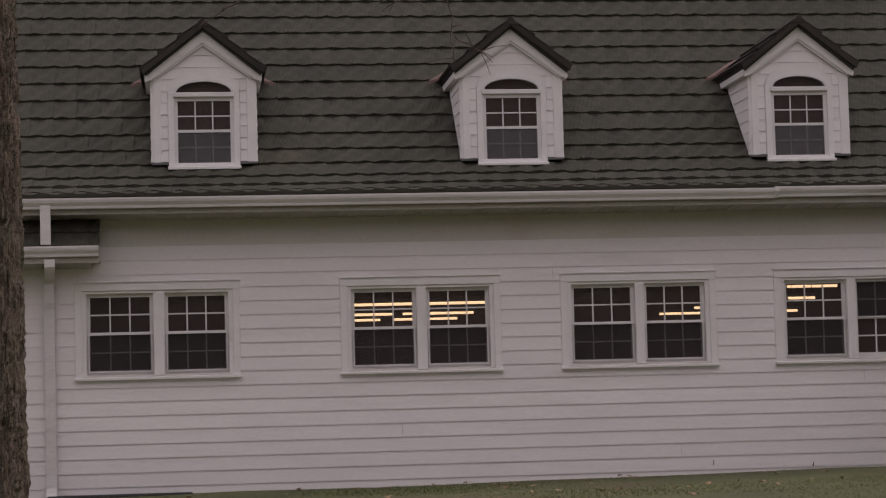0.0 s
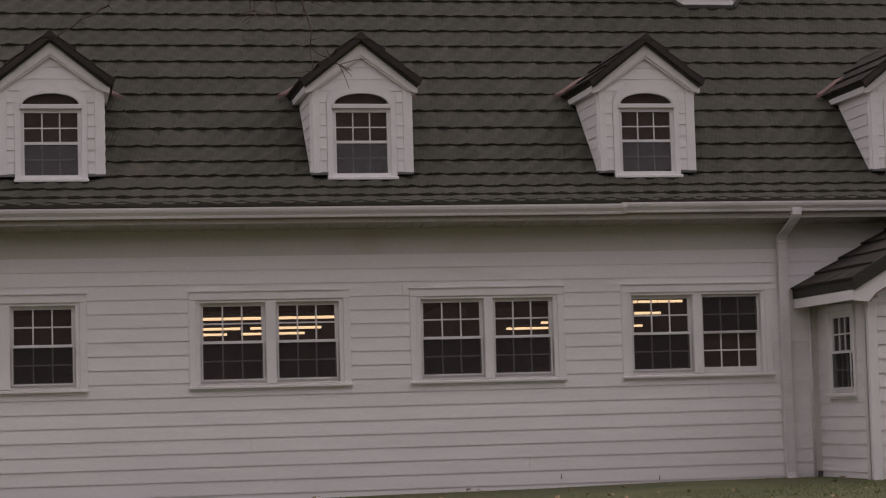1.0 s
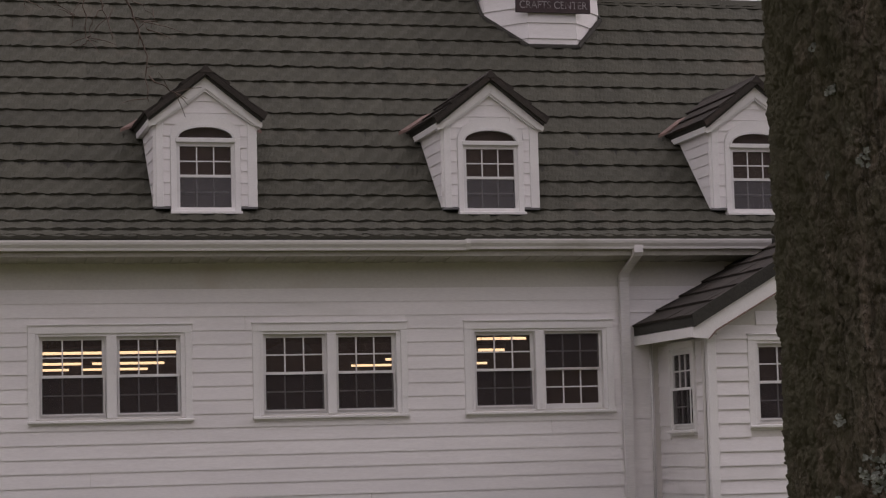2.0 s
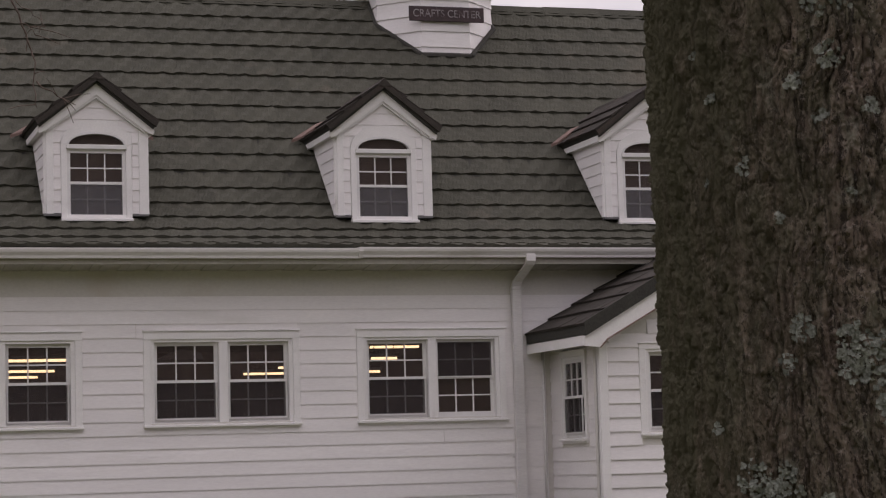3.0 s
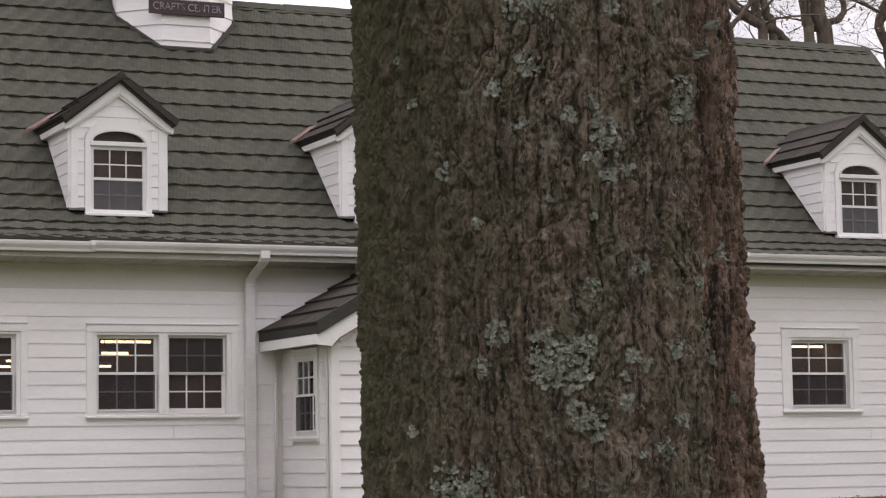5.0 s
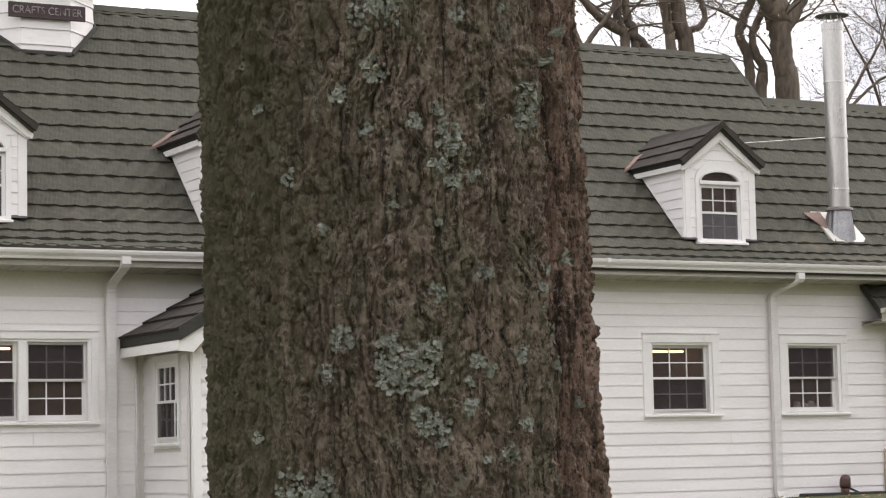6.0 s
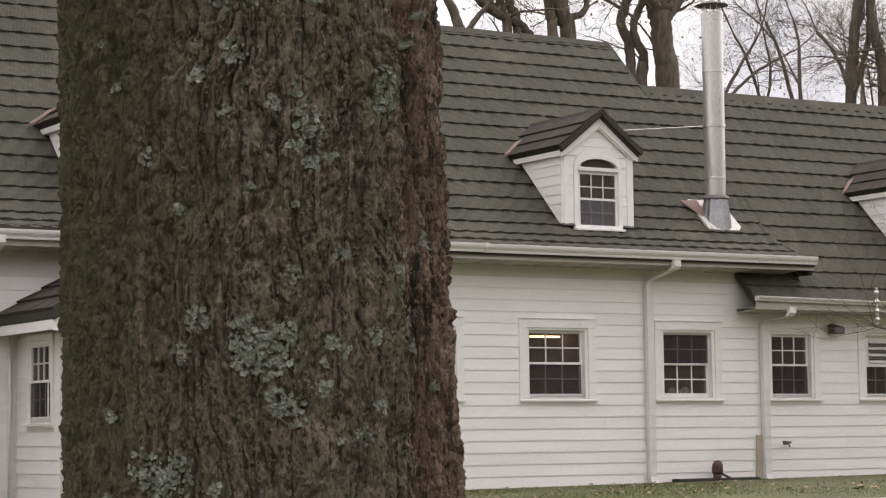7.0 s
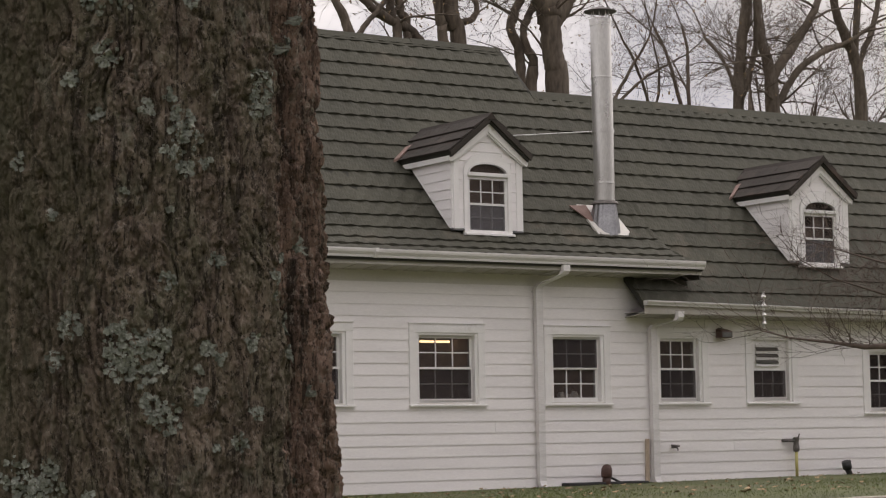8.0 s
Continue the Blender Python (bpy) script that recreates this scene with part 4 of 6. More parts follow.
cup = root("cupola", pose(CUP[0], CUP[1], 7.0), "white eight-sided plank cupola astride the roof ridge", "cupola")
part("core", prism(bm_new(), octagon(0.955), -0.2, 2.2, "z"), M_TRIM, cup)
outer = octagon(0.97)
for i in range(8):
    p, q = Vector((*outer[i], 0)), Vector((*outer[(i + 1) % 8], 0))
    d, n = (q - p), ((p + q) / 2).normalized()
    for k in range(7):
        z = 0.02 + 0.255 * k
        bm = bm_new()
        prof = [(0.0, 0.0), (0.022, 0.0), (0.004, 0.255), (0.0, 0.255)]
        lo = [bm.verts.new(p + n * (o - 0.012) + Vector((0, 0, z + h))) for o, h in prof]
        hi = [bm.verts.new(q + n * (o - 0.012) + Vector((0, 0, z + h))) for o, h in prof]
        bm.faces.new(lo)
        bm.faces.new(hi[::-1])
        for j in range(4):
            bm.faces.new((lo[j], hi[j], hi[(j + 1) % 4], lo[(j + 1) % 4]))
        part("plank", bm, M_SIDING, cup)
# lead flashing where the walls meet the roof: along the front and up both chamfers
pts = [(-0.985, 0.0), (-0.985, -0.41), (-0.41, -0.985), (0.41, -0.985), (0.985, -0.41), (0.985, 0.0)]
for a, b in zip(pts, pts[1:]):
    bm = bm_new()
    pa, pb = Vector((*a, 0)), Vector((*b, 0))
    za, zb = roof_line(CUP[1] + a[1]) - 7.0 + 0.03, roof_line(CUP[1] + b[1]) - 7.0 + 0.03
    n = Vector(((a[0] + b[0]) / 2, (a[1] + b[1]) / 2, 0)).normalized()
    v = [bm.verts.new(p) for p in (pa + Vector((0, 0, za)), pb + Vector((0, 0, zb)), pb + n * 0.05 + Vector((0, 0, zb - 0.02)), pa + n * 0.05 + Vector((0, 0, za - 0.02)),
                                   pa + Vector((0, 0, za + 0.05)), pb + Vector((0, 0, zb + 0.05)), pb + n * 0.045 + Vector((0, 0, zb + 0.02)), pa + n * 0.045 + Vector((0, 0, za + 0.025)))]
    for f in ((0, 1, 2, 3), (4, 5, 6, 7), (0, 1, 5, 4), (2, 3, 7, 6), (1, 2, 6, 5), (3, 0, 4, 7)):
        bm.faces.new([v[i] for i in f])
    part("flashing", bm, M_RIDGE, cup, "grey lead flashing")
part("ledge", prism(bm_new(), octagon(1.12), 1.28, 1.36, "z"), M_TRIM, cup)
bm = bm_new()
tip = bm.verts.new((0, 0, 3.1))
ring = [bm.verts.new((x, y, 2.2)) for x, y in octagon(1.2)]
bm.faces.new(ring[::-1])
for i in range(8):
    bm.faces.new((ring[i], ring[(i + 1) % 8], tip))
part("cap_roof", bm, M_RIDGE, cup)

sign = root("name_sign", pose(11.87, CUP[1] - 1.02, 7.80), "dark brown board with faded pale capitals on the cupola", "sign")
part("board", box(bm_new(), -0.625, 0.625, -0.02, 0.02, -0.12, 0.12), M_SIGN, sign, bevel=0.006)
text = bpy.data.curves.new("lettering", "FONT")
text.body, text.size, text.extrude, text.align_x, text.align_y = "CRAFTS CENTER", 0.165, 0.004, "CENTER", "CENTER"
txt = new("lettering_curve", text)
deps = bpy.context.evaluated_depsgraph_get()
me = bpy.data.meshes.new_from_object(txt.evaluated_get(deps))
bpy.data.objects.remove(txt)
me.materials.clear()
me.materials.append(M_LETTER)
lt = new("lettering", me)
lt.parent = sign
wide = max(v.co.x for v in me.vertices) - min(v.co.x for v in me.vertices)
lt.matrix_basis = pose(0, -0.023, 0, 90, 0, 0) @ Matrix.Diagonal((1.13 / wide, 1.05, 1, 1))
lt["label"] = "faded pale capital letters"

# ---------------------------------------------------------------- metal flue on the roof
FX, FY = 25.14, 0.78
flue = root("chimney_flue", pose(FX, FY, roof_line(FY)), "tall stainless steel stove flue with a cone cap", "flue pipe")
zb = roof_line(FY)
heights = [4.80, 5.14, 6.06, 7.02, 7.95]
for a, b in zip(heights, heights[1:]):
    bm = tube(bm_new(), [(0, 0, a - zb), (0, 0, a - zb + 0.012), (0, 0, b - zb - 0.022), (0, 0, b - zb - 0.02), (0, 0, b - zb)], [0.188, 0.186, 0.186, 0.194, 0.194], 64, caps=False)
    part("pipe_length", bm, M_STEEL, flue, smooth=False)
part("pipe_top", tube(bm_new(), [(0, 0, 7.95 - zb), (0, 0, 8.06 - zb), (0, 0, 8.07 - zb), (0, 0, 8.0 - zb)], [0.196, 0.196, 0.17, 0.16], 40), M_STEEL, flue)
part("storm_collar", tube(bm_new(), [(0, 0, 4.83 - zb), (0, 0, 4.80 - zb), (0, 0, 4.77 - zb)], [0.19, 0.235, 0.245], 32), M_DARKSTEEL, flue)
# pleated boot over the roof
bm, rings = bm_new(), []
for t in range(7):
    f = t / 6
    rad = 0.20 + 0.085 * f
    rings.append([bm.verts.new((rad * (1 + 0.025 * math.cos(14 * a)) * math.cos(a), rad * (1 + 0.025 * math.cos(14 * a)) * math.sin(a), (4.78 - zb) * (1 - f) + (rad * math.sin(a) - 0.02) * f)) for a in [2 * math.pi * i / 84 for i in range(84)]])
for a, b in zip(rings, rings[1:]):
    for i in range(84):
        bm.faces.new((a[i], a[(i + 1) % 84], b[(i + 1) % 84], b[i]))
part("boot", bm, M_BOOT, flue, "pleated metal roof boot", smooth=True)
bm = bm_new()
v = [bm.verts.new(p) for p in ((-0.36, -0.24, -0.20), (0.34, -0.24, -0.20), (0.42, -0.16, -0.12), (0.36, 0.36, 0.40), (-0.40, 0.36, 0.40))]
w = [bm.verts.new(p.co + Vector((0, -0.03, 0.03))) for p in v]
bm.faces.new(v)
bm.faces.new(w[::-1])
for i in range(5):
    bm.faces.new((v[i], w[i], w[(i + 1) % 5], v[(i + 1) % 5]))
plate = part("base_flashing", bm, M_FIXTURE, flue, "bent metal base plate on the tiles")
plate.location = (0, 0.0, 0.035)
plate.scale = (0.95, 0.95, 0.95)
bm = bm_new()
v = [bm.verts.new(p) for p in ((-0.56, 0.30, 0.40), (-0.20, 0.30, 0.42), (-0.20, 0.0, 0.12), (-0.32, 0.0, 0.10))]
w = [bm.verts.new(p.co + Vector((0, -0.015, 0.015))) for p in v]
bm.faces.new(v)
bm.faces.new(w[::-1])
for i in range(4):
    bm.faces.new((v[i], w[i], w[(i + 1) % 4], v[(i + 1) % 4]))
part("rust_patch", bm, M_RUST, flue, "rusty corner of the base plate")
for i in range(8):
    a = 2 * math.pi * i / 8
    part("cap_rod", tube(bm_new(), [(0.15 * math.cos(a), 0.15 * math.sin(a), 8.04 - zb), (0.15 * math.cos(a), 0.15 * math.sin(a), 8.21 - zb)], 0.008, 5), M_STEEL, flue)
part("cap", tube(bm_new(), [(0, 0, 8.19 - zb), (0, 0, 8.20 - zb), (0, 0, 8.30 - zb)], [0.29, 0.295, 0.01], 32), M_DARKSTEEL, flue, "dark conical rain cap")
rod_end = Vector((24.50, 2.60, roof_line(2.60) + 0.04)) - Vector((FX, FY, zb))
part("stay_rod", tube(bm_new(), [(-0.15, 0.1, 6.06 - zb), rod_end], 0.012, 6), M_STEEL, flue, "thin metal stay to the roof")
part("clamp_band", tube(bm_new(), [(0, 0, 6.03 - zb), (0, 0, 6.09 - zb)], 0.2, 32), M_STEEL, flue)

# ---------------------------------------------------------------- gabled porch
PX, PZ, PS = (PORCH_X0 + PORCH_X1) / 2, 2.34, 0.575
half = (PORCH_X1 - PORCH_X0) / 2
porch = root("porch", pose(PORCH_X0, PORCH_Y, 0), "white plank porch wing with a dark tiled gable roof", "porch")
lx = PORCH_X1 - PORCH_X0
fz = 2.12
gl = 0.80   # porch front window, left edge of its glass, from the corner
hl = [(gl - 0.07, gl + 0.80 + 0.07, 1.08 - 0.07, 2.02 + 0.07)]
part("front_wall", wall_strip(bm_new(), 0, lx, 0.09, 0.22, -0.9, 2.30, hl), M_FRIEZE, porch)
part("gable_wall", prism(bm_new(), [(0, 2.30), (lx, 2.30), (half, 2.30 + PS * half)], 0.09, 0.22, "y"), M_FRIEZE, porch)
dy = -PORCH_Y + WALL_Y
# side walls, along y; the west one has a window
bm = bm_new()
s0, s1 = 0.84, 1.48
for ya, yb, za, zz in ((0.22, s0 - 0.07, -0.9, 2.30), (s1 + 0.07, dy, -0.9, 2.30), (s0 - 0.07, s1 + 0.07, -0.9, 1.04 - 0.07), (s0 - 0.07, s1 + 0.07, 1.98 + 0.07, 2.30)):
    box(bm, 0.09, 0.22, ya, yb, za, zz)
part("side_wall", bm, M_FRIEZE, porch)
part("side_wall", box(bm_new(), lx - 0.22, lx - 0.09, 0.22, dy, -0.9, 2.30), M_FRIEZE, porch)
part("inner_lining", box(bm_new(), 0.9, lx - 0.9, 1.9, 1.95, 0.0, 2.3), M_ROOM, porch)
part("inner_ceiling", box(bm_new(), 0.23, lx - 0.23, 0.23, dy, 2.24, 2.29), M_ROOM, porch)
for x in (0.0, lx - 0.12):
    part("corner_board", box(bm_new(), x, x + 0.12, -0.008, 0.12, -0.5, 2.30), M_TRIM, porch, bevel=0.006)
fw = bpy.data.objects["front_wall"]
PLAP = 0.187
z = -0.30
while z < 2.30 + PS * half - 0.2:
    q = 0.12 if z < 2.15 else 0.12 + (z + PLAP - 2.15) / PS
    cuts = [(gl - 0.19, gl + 0.99)] if 0.90 < z + 0.09 < 2.17 else []
    x, spans = q, []
    for a, b in cuts:
        spans.append((x, a))
        x = b
    spans.append((x, lx - q))
    for a, b in spans:
        if b - a > 0.05:
            part("plank", prism(bm_new(), [(0.09, z), (0.062, z), (0.062, z + 0.008), (0.086, z + PLAP), (0.09, z + PLAP)], a, b), M_SIDING, porch)
    if z < 2.1:
        side = [(0.12, s0 - 0.20), (s1 + 0.20, dy)] if 0.86 < z + 0.09 < 2.13 else [(0.12, dy)]
        for a, b in side:
            part("plank", prism(bm_new(), [(0.09, z), (0.07, z), (0.07, z + 0.008), (0.086, z + PLAP), (0.09, z + PLAP)], a, b, "y"), M_SIDING, porch)
    z += PLAP
# roof: slopes with tiles, white fascia and rake boards
EZ, OUT, FRONT = 2.425, 0.27, -0.22
L = (half + OUT) / math.cos(math.atan(PS))
pa = math.atan(PS)
ridge_z = EZ + PS * (half + OUT)
for s in (0, 1):
    def px(t):
        return -OUT + t * math.cos(pa) if s == 0 else lx + OUT - t * math.cos(pa)

    bm = bm_new()
    back = dy + 1.1
    v = [bm.verts.new(p) for p in ((px(0), FRONT, EZ), (px(L), FRONT, ridge_z), (px(L), back, ridge_z), (px(0), dy, EZ), (px(0), FRONT, EZ - 0.14), (px(L), FRONT, ridge_z - 0.14), (px(L), back, ridge_z - 0.14), (px(0), dy, EZ - 0.14))]
    for f in ((0, 1, 2, 3), (4, 5, 6, 7), (0, 1, 5, 4), (1, 2, 6, 5), (2, 3, 7, 6), (3, 0, 4, 7)):
        bm.faces.new([v[i] for i in f])
    slope = part("roof_slope", bm, M_RIDGE, porch, "dark tiled porch roof slope")
    n = int(L / EXPOSE)
    for k in range(n + 1):
        t0 = k * EXPOSE
        t1 = min(t0 + EXPOSE, L)
        if t1 - t0 < 0.05:
            continue
        yend = dy + 1.1 * t0 / L
        y = FRONT - 0.02
        while y < yend - 0.03:
            yb = min(y + 0.315, yend)
            lip = random.uniform(0.03, 0.042)

            def at(t, yy, h):
                return (px(t) + (-1 if s == 0 else 1) * h * math.sin(pa), yy, EZ + t * math.sin(pa) + h * math.cos(pa) + 0.003)

            bm = bm_new()
            v = [bm.verts.new(p) for p in (at(t0 - 0.015, y, 0), at(t0 - 0.015, yb - 0.006, 0), at(t0 - 0.015, y, lip), at(t0 - 0.015, yb - 0.006, lip), at(t1, y, 0.005), at(t1, yb - 0.006, 0.005))]
            for f in ((0, 1, 3, 2), (2, 3, 5, 4), (0, 2, 4), (1, 5, 3)):
                bm.faces.new([v[i] for i in f])
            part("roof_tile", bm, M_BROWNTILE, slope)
            y = yb
    sgn = 1 if s == 0 else -1
    e = -OUT if s == 0 else lx + OUT
    part("edge_trim", prism(bm_new(), [(px(-0.02), EZ + 0.035), (px(L), ridge_z + 0.05), (px(L), ridge_z - 0.15), (px(0), EZ - 0.15)], FRONT - 0.045, FRONT - 0.005, "y"), M_RIDGE, porch)
    part("rake_board", prism(bm_new(), [(px(0.0), EZ - 0.14), (px(L), ridge_z - 0.14), (px(L), ridge_z - 0.40), (px(0.36), EZ - 0.14 - 0.045), (px(0.24), EZ - 0.30), (px(0.0), EZ - 0.28)], FRONT + 0.0, FRONT + 0.05, "y"), M_TRIM, porch)
    part("rake_moulding", prism(bm_new(), [(px(L), ridge_z - 0.40), (px(0.36), EZ - 0.185), (px(0.24), EZ - 0.30), (px(0.255), EZ - 0.305), (px(0.375), EZ - 0.20), (px(L), ridge_z - 0.415)], FRONT - 0.014, FRONT + 0.02, "y"), M_RUST, porch)
    part("fascia", box(bm_new(), min(e, e + sgn * 0.03), max(e, e + sgn * 0.03), FRONT + 0.05, dy, EZ - 0.27, EZ - 0.13), M_TRIM, porch)
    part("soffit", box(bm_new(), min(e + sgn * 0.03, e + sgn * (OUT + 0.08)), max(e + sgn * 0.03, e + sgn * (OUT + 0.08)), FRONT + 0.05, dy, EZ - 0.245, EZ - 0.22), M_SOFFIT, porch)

window("window_11", pose(PORCH_X0, PORCH_Y + 0.18, 0), [(gl, gl + 0.80)], 1.08, 2.02, "white double-hung window in the porch gable wall")
window("window_12", pose(PORCH_X0 + 0.085, PORCH_Y, 0, 0, 0, -90), [(-s1, -s0)], 1.04, 1.98, "narrow white double-hung window with a pale curtain", curtain=True, deep=0.035, case=0.17)

# ---------------------------------------------------------------- the big trunk close to the path
def lattice(p, seed):
    """Smooth value noise on an array of points (n, 3), 0 to 1."""
    i = np.floor(p).astype(np.int64)
    f = p - i
    f = f * f * (3 - 2 * f)
    out = np.zeros(len(p))
    for dx in (0, 1):
        for dy in (0, 1):
            for dz in (0, 1):
                h = ((i[:, 0] + dx) * 374761393 + (i[:, 1] + dy) * 668265263 + (i[:, 2] + dz) * 2147483647 + seed * 974634777) & 0xFFFFFFFF
                h = ((h ^ (h >> 13)) * 1274126177) & 0xFFFFFFFF
                h = ((h ^ (h >> 16)) & 0xFFFF) / 65535.0
                w = (f[:, 0] if dx else 1 - f[:, 0]) * (f[:, 1] if dy else 1 - f[:, 1]) * (f[:, 2] if dz else 1 - f[:, 2])
                out += w * h
    return out


TRUNK = (3.696, -25.107)


def trunk_axis(z):
    return np.stack([TRUNK[0] - 0.0236 * (z - 1.1), TRUNK[1] + 0.013 * (z - 1.1)], -1)


def trunk_radius(z):
    return 0.428 - 0.0135 * (z - 1.1) + 0.28 * np.exp(-(z + 1.05) * 2.6)


def bark_height(ang, z):
    """Relief of flaky, furrowed bark, in metres, on angle (radians) and height."""
    q = np.stack([np.cos(ang) * 0.43, np.sin(ang) * 0.43, z], -1)
    warp = np.stack([lattice(q * (9, 9, 5), 1), lattice(q * (9, 9, 5), 2), lattice(q * (9, 9, 5), 3)], -1) - 0.5
    fray = np.stack([lattice(q * (60, 60, 40), 11), lattice(q * (60, 60, 40), 12), lattice(q * (60, 60, 40), 13)], -1) - 0.5
    a = q + warp * (0.08, 0.08, 0.11) + fray * 0.013
    n1 = lattice(a * (27, 27, 4.6), 4)
    n2 = lattice(a * (60, 60, 17.0), 5)
    furrow = np.clip(np.abs(n1 - 0.5) * 12.0, 0, 1) ** 0.6
    crack = np.clip(np.abs(n2 - 0.5) * 5.5, 0, 1) ** 0.7
    # flakes: terraces with sharp broken edges
    p1 = lattice(a * (48, 48, 14), 6) * 5
    p2 = lattice(a * (100, 100, 40), 7) * 4
    side = np.clip((ang + 1.28) / 0.2, 0, 1) * (ang < 0.6)  # coarser ridges on one side
    ridge = np.abs(lattice(a * (34, 34, 3.2), 15) - 0.5) * 2
    step1 = np.floor(p1) + np.clip((p1 - np.floor(p1)) * 4, 0, 1) - 0.35 * (p1 - np.floor(p1))
    step2 = np.floor(p2) + np.clip((p2 - np.floor(p2)) * 4, 0, 1) - 0.35 * (p2 - np.floor(p2))
    fine = 0.6 * lattice(q * (310, 310, 190), 8) + 0.9 * np.abs(lattice(a * (150, 150, 60), 16) - 0.5)
    swell = lattice(q * (6, 6, 2.2), 9) - 0.5
    wob = 0.012 * np.sin(z * 4.1) + 0.045 * (lattice(q * (0.01, 0.01, 7), 14) - 0.5)
    deep = np.zeros_like(ang)
    for at, width, depth in ((-1.08, 0.046, 0.10), (-1.20, 0.012, 0.018), (-0.97, 0.016, 0.034), (-0.87, 0.018, 0.036), (-0.74, 0.020, 0.03)):
        deep += depth * np.exp(-((ang - at + wob) / width) ** 2)
    knots = lattice(q * (15, 15, 13), 10)
    return 0.012 * furrow + 0.006 * crack + 0.0036 * step1 + 0.0036 * step2 + 0.0085 * fine + side * (0.034 * np.clip(ridge * 1.8, 0, 1) - 0.037) + 0.009 * swell - deep + 0.004 * np.clip(knots - 0.72, 0, 1) * 4


def bark_material(name="furrowed_bark", low=(0.057, 0.042, 0.033), high=(0.245, 0.193, 0.150), green=1.0):
    m = bpy.data.materials.new(name)
    m.use_nodes = True
    n, k = m.node_tree.nodes, m.node_tree.links
    b = n["Principled BSDF"]
    co = n.new("ShaderNodeTexCoord")

    def noise_tex(scale, detail, stretch=(1, 1, 1), rough=0.6):
        mp, t = n.new("ShaderNodeMapping"), n.new("ShaderNodeTexNoise")
        mp.inputs["Scale"].default_value = stretch
        t.inputs["Scale"].default_value, t.inputs["Detail"].default_value, t.inputs["Roughness"].default_value = scale, detail, rough
        k.new(co.outputs["Object"], mp.inputs["Vector"])
        k.new(mp.outputs["Vector"], t.inputs["Vector"])
        return t.outputs["Fac"]

    def ramp(src, lo, hi, most=1.0):
        r = n.new("ShaderNodeMapRange")
        r.inputs[1].default_value, r.inputs[2].default_value, r.inputs[4].default_value = lo, hi, most
        k.new(src, r.inputs[0])
        return r.outputs[0]

    def blend(fac, a, b2, gain=1.22):
        x = n.new("ShaderNodeMix")
        x.data_type = "RGBA"
        k.new(fac, x.inputs[0])
        for s, c in ((6, a), (7, b2)):
            if isinstance(c, tuple):
                x.inputs[s].default_value = (c[0] * gain, c[1] * gain, c[2] * gain, 1)
            else:
                k.new(c, x.inputs[s])
        return x.outputs[2]

    c = blend(ramp(noise_tex(34, 9, (1, 1, 0.22), 0.74), 0.36, 0.66), low, high)
    c = blend(ramp(noise_tex(5, 6, (1, 1, 0.35), 0.65), 0.56, 0.74, 0.65), c, (0.175, 0.122, 0.096))  # reddish inner layers
    c = blend(ramp(noise_tex(7, 9, (1, 1, 0.5), 0.72), 0.44 if green else 0.62, 0.62 if green else 0.74, 0.7), c, (0.104, 0.106, 0.066))  # green algae
    c = blend(ramp(noise_tex(12, 9, (1, 1, 0.5), 0.78), 0.545, 0.66, 0.6), c, (0.21, 0.215, 0.17))  # thin crustose lichen
    c = blend(ramp(noise_tex(48, 6, (1, 1, 0.07), 0.7), 0.455, 0.40, 0.8), c, (0.026, 0.020, 0.016))  # long dark fissures drawn in colour, apart from the relief
    c = blend(ramp(noise_tex(80, 8, (1, 1, 0.6), 0.75), 0.465, 0.405, 0.85), c, (0.022, 0.018, 0.014))  # small dark pits drawn in colour, apart from the flake relief
    c = blend(ramp(noise_tex(110, 7, (1, 1, 0.75), 0.72), 0.55, 0.63, 0.65), c, (0.29, 0.25, 0.21))  # worn flake edges
    c = blend(ramp(noise_tex(26, 9, (1, 1, 0.5), 0.8), 0.635, 0.675, 0.9), c, (0.24, 0.24, 0.205))  # pale flecks
    if green:   # moss film on the weather side
        sep, off, tot = n.new("ShaderNodeVectorMath"), n.new("ShaderNodeMath"), n.new("ShaderNodeMath")
        sep.operation, off.operation, tot.operation = "DOT_PRODUCT", "MULTIPLY", "ADD"
        sep.inputs[1].default_value = (-0.88, 0.46, 0.05)
        off.inputs[1].default_value = 1.0
        k.new(co.outputs["Object"], sep.inputs[0])
        k.new(sep.outputs["Value"], off.inputs[0])
        k.new(off.outputs[0], tot.inputs[0])
        k.new(noise_tex(14, 8, (1, 1, 0.3), 0.7), tot.inputs[1])
        c = blend(ramp(tot.outputs[0], 0.64, 1.0), c, (0.088, 0.082, 0.050), 1.0)
    k.new(c, b.inputs["Base Color"])
    b.inputs["Roughness"].default_value = 0.92
    b.inputs["Specular IOR Level"].default_value = 0.2
    bp = n.new("ShaderNodeBump")
    bp.inputs["Strength"].default_value, bp.inputs["Distance"].default_value = 1.0, 0.012
    k.new(noise_tex(95, 10, (1, 1, 0.5), 0.8), bp.inputs["Height"])
    k.new(bp.outputs["Normal"], b.inputs["Normal"])
    return m


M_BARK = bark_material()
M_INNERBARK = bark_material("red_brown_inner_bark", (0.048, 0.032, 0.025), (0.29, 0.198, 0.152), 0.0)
M_LICHEN = surf("pale_green_lichen", (0.125, 0.136, 0.112), (0.28, 0.295, 0.255), 0.9, 30, 150, 0.3, piece=0.2, bump_size=0.003)


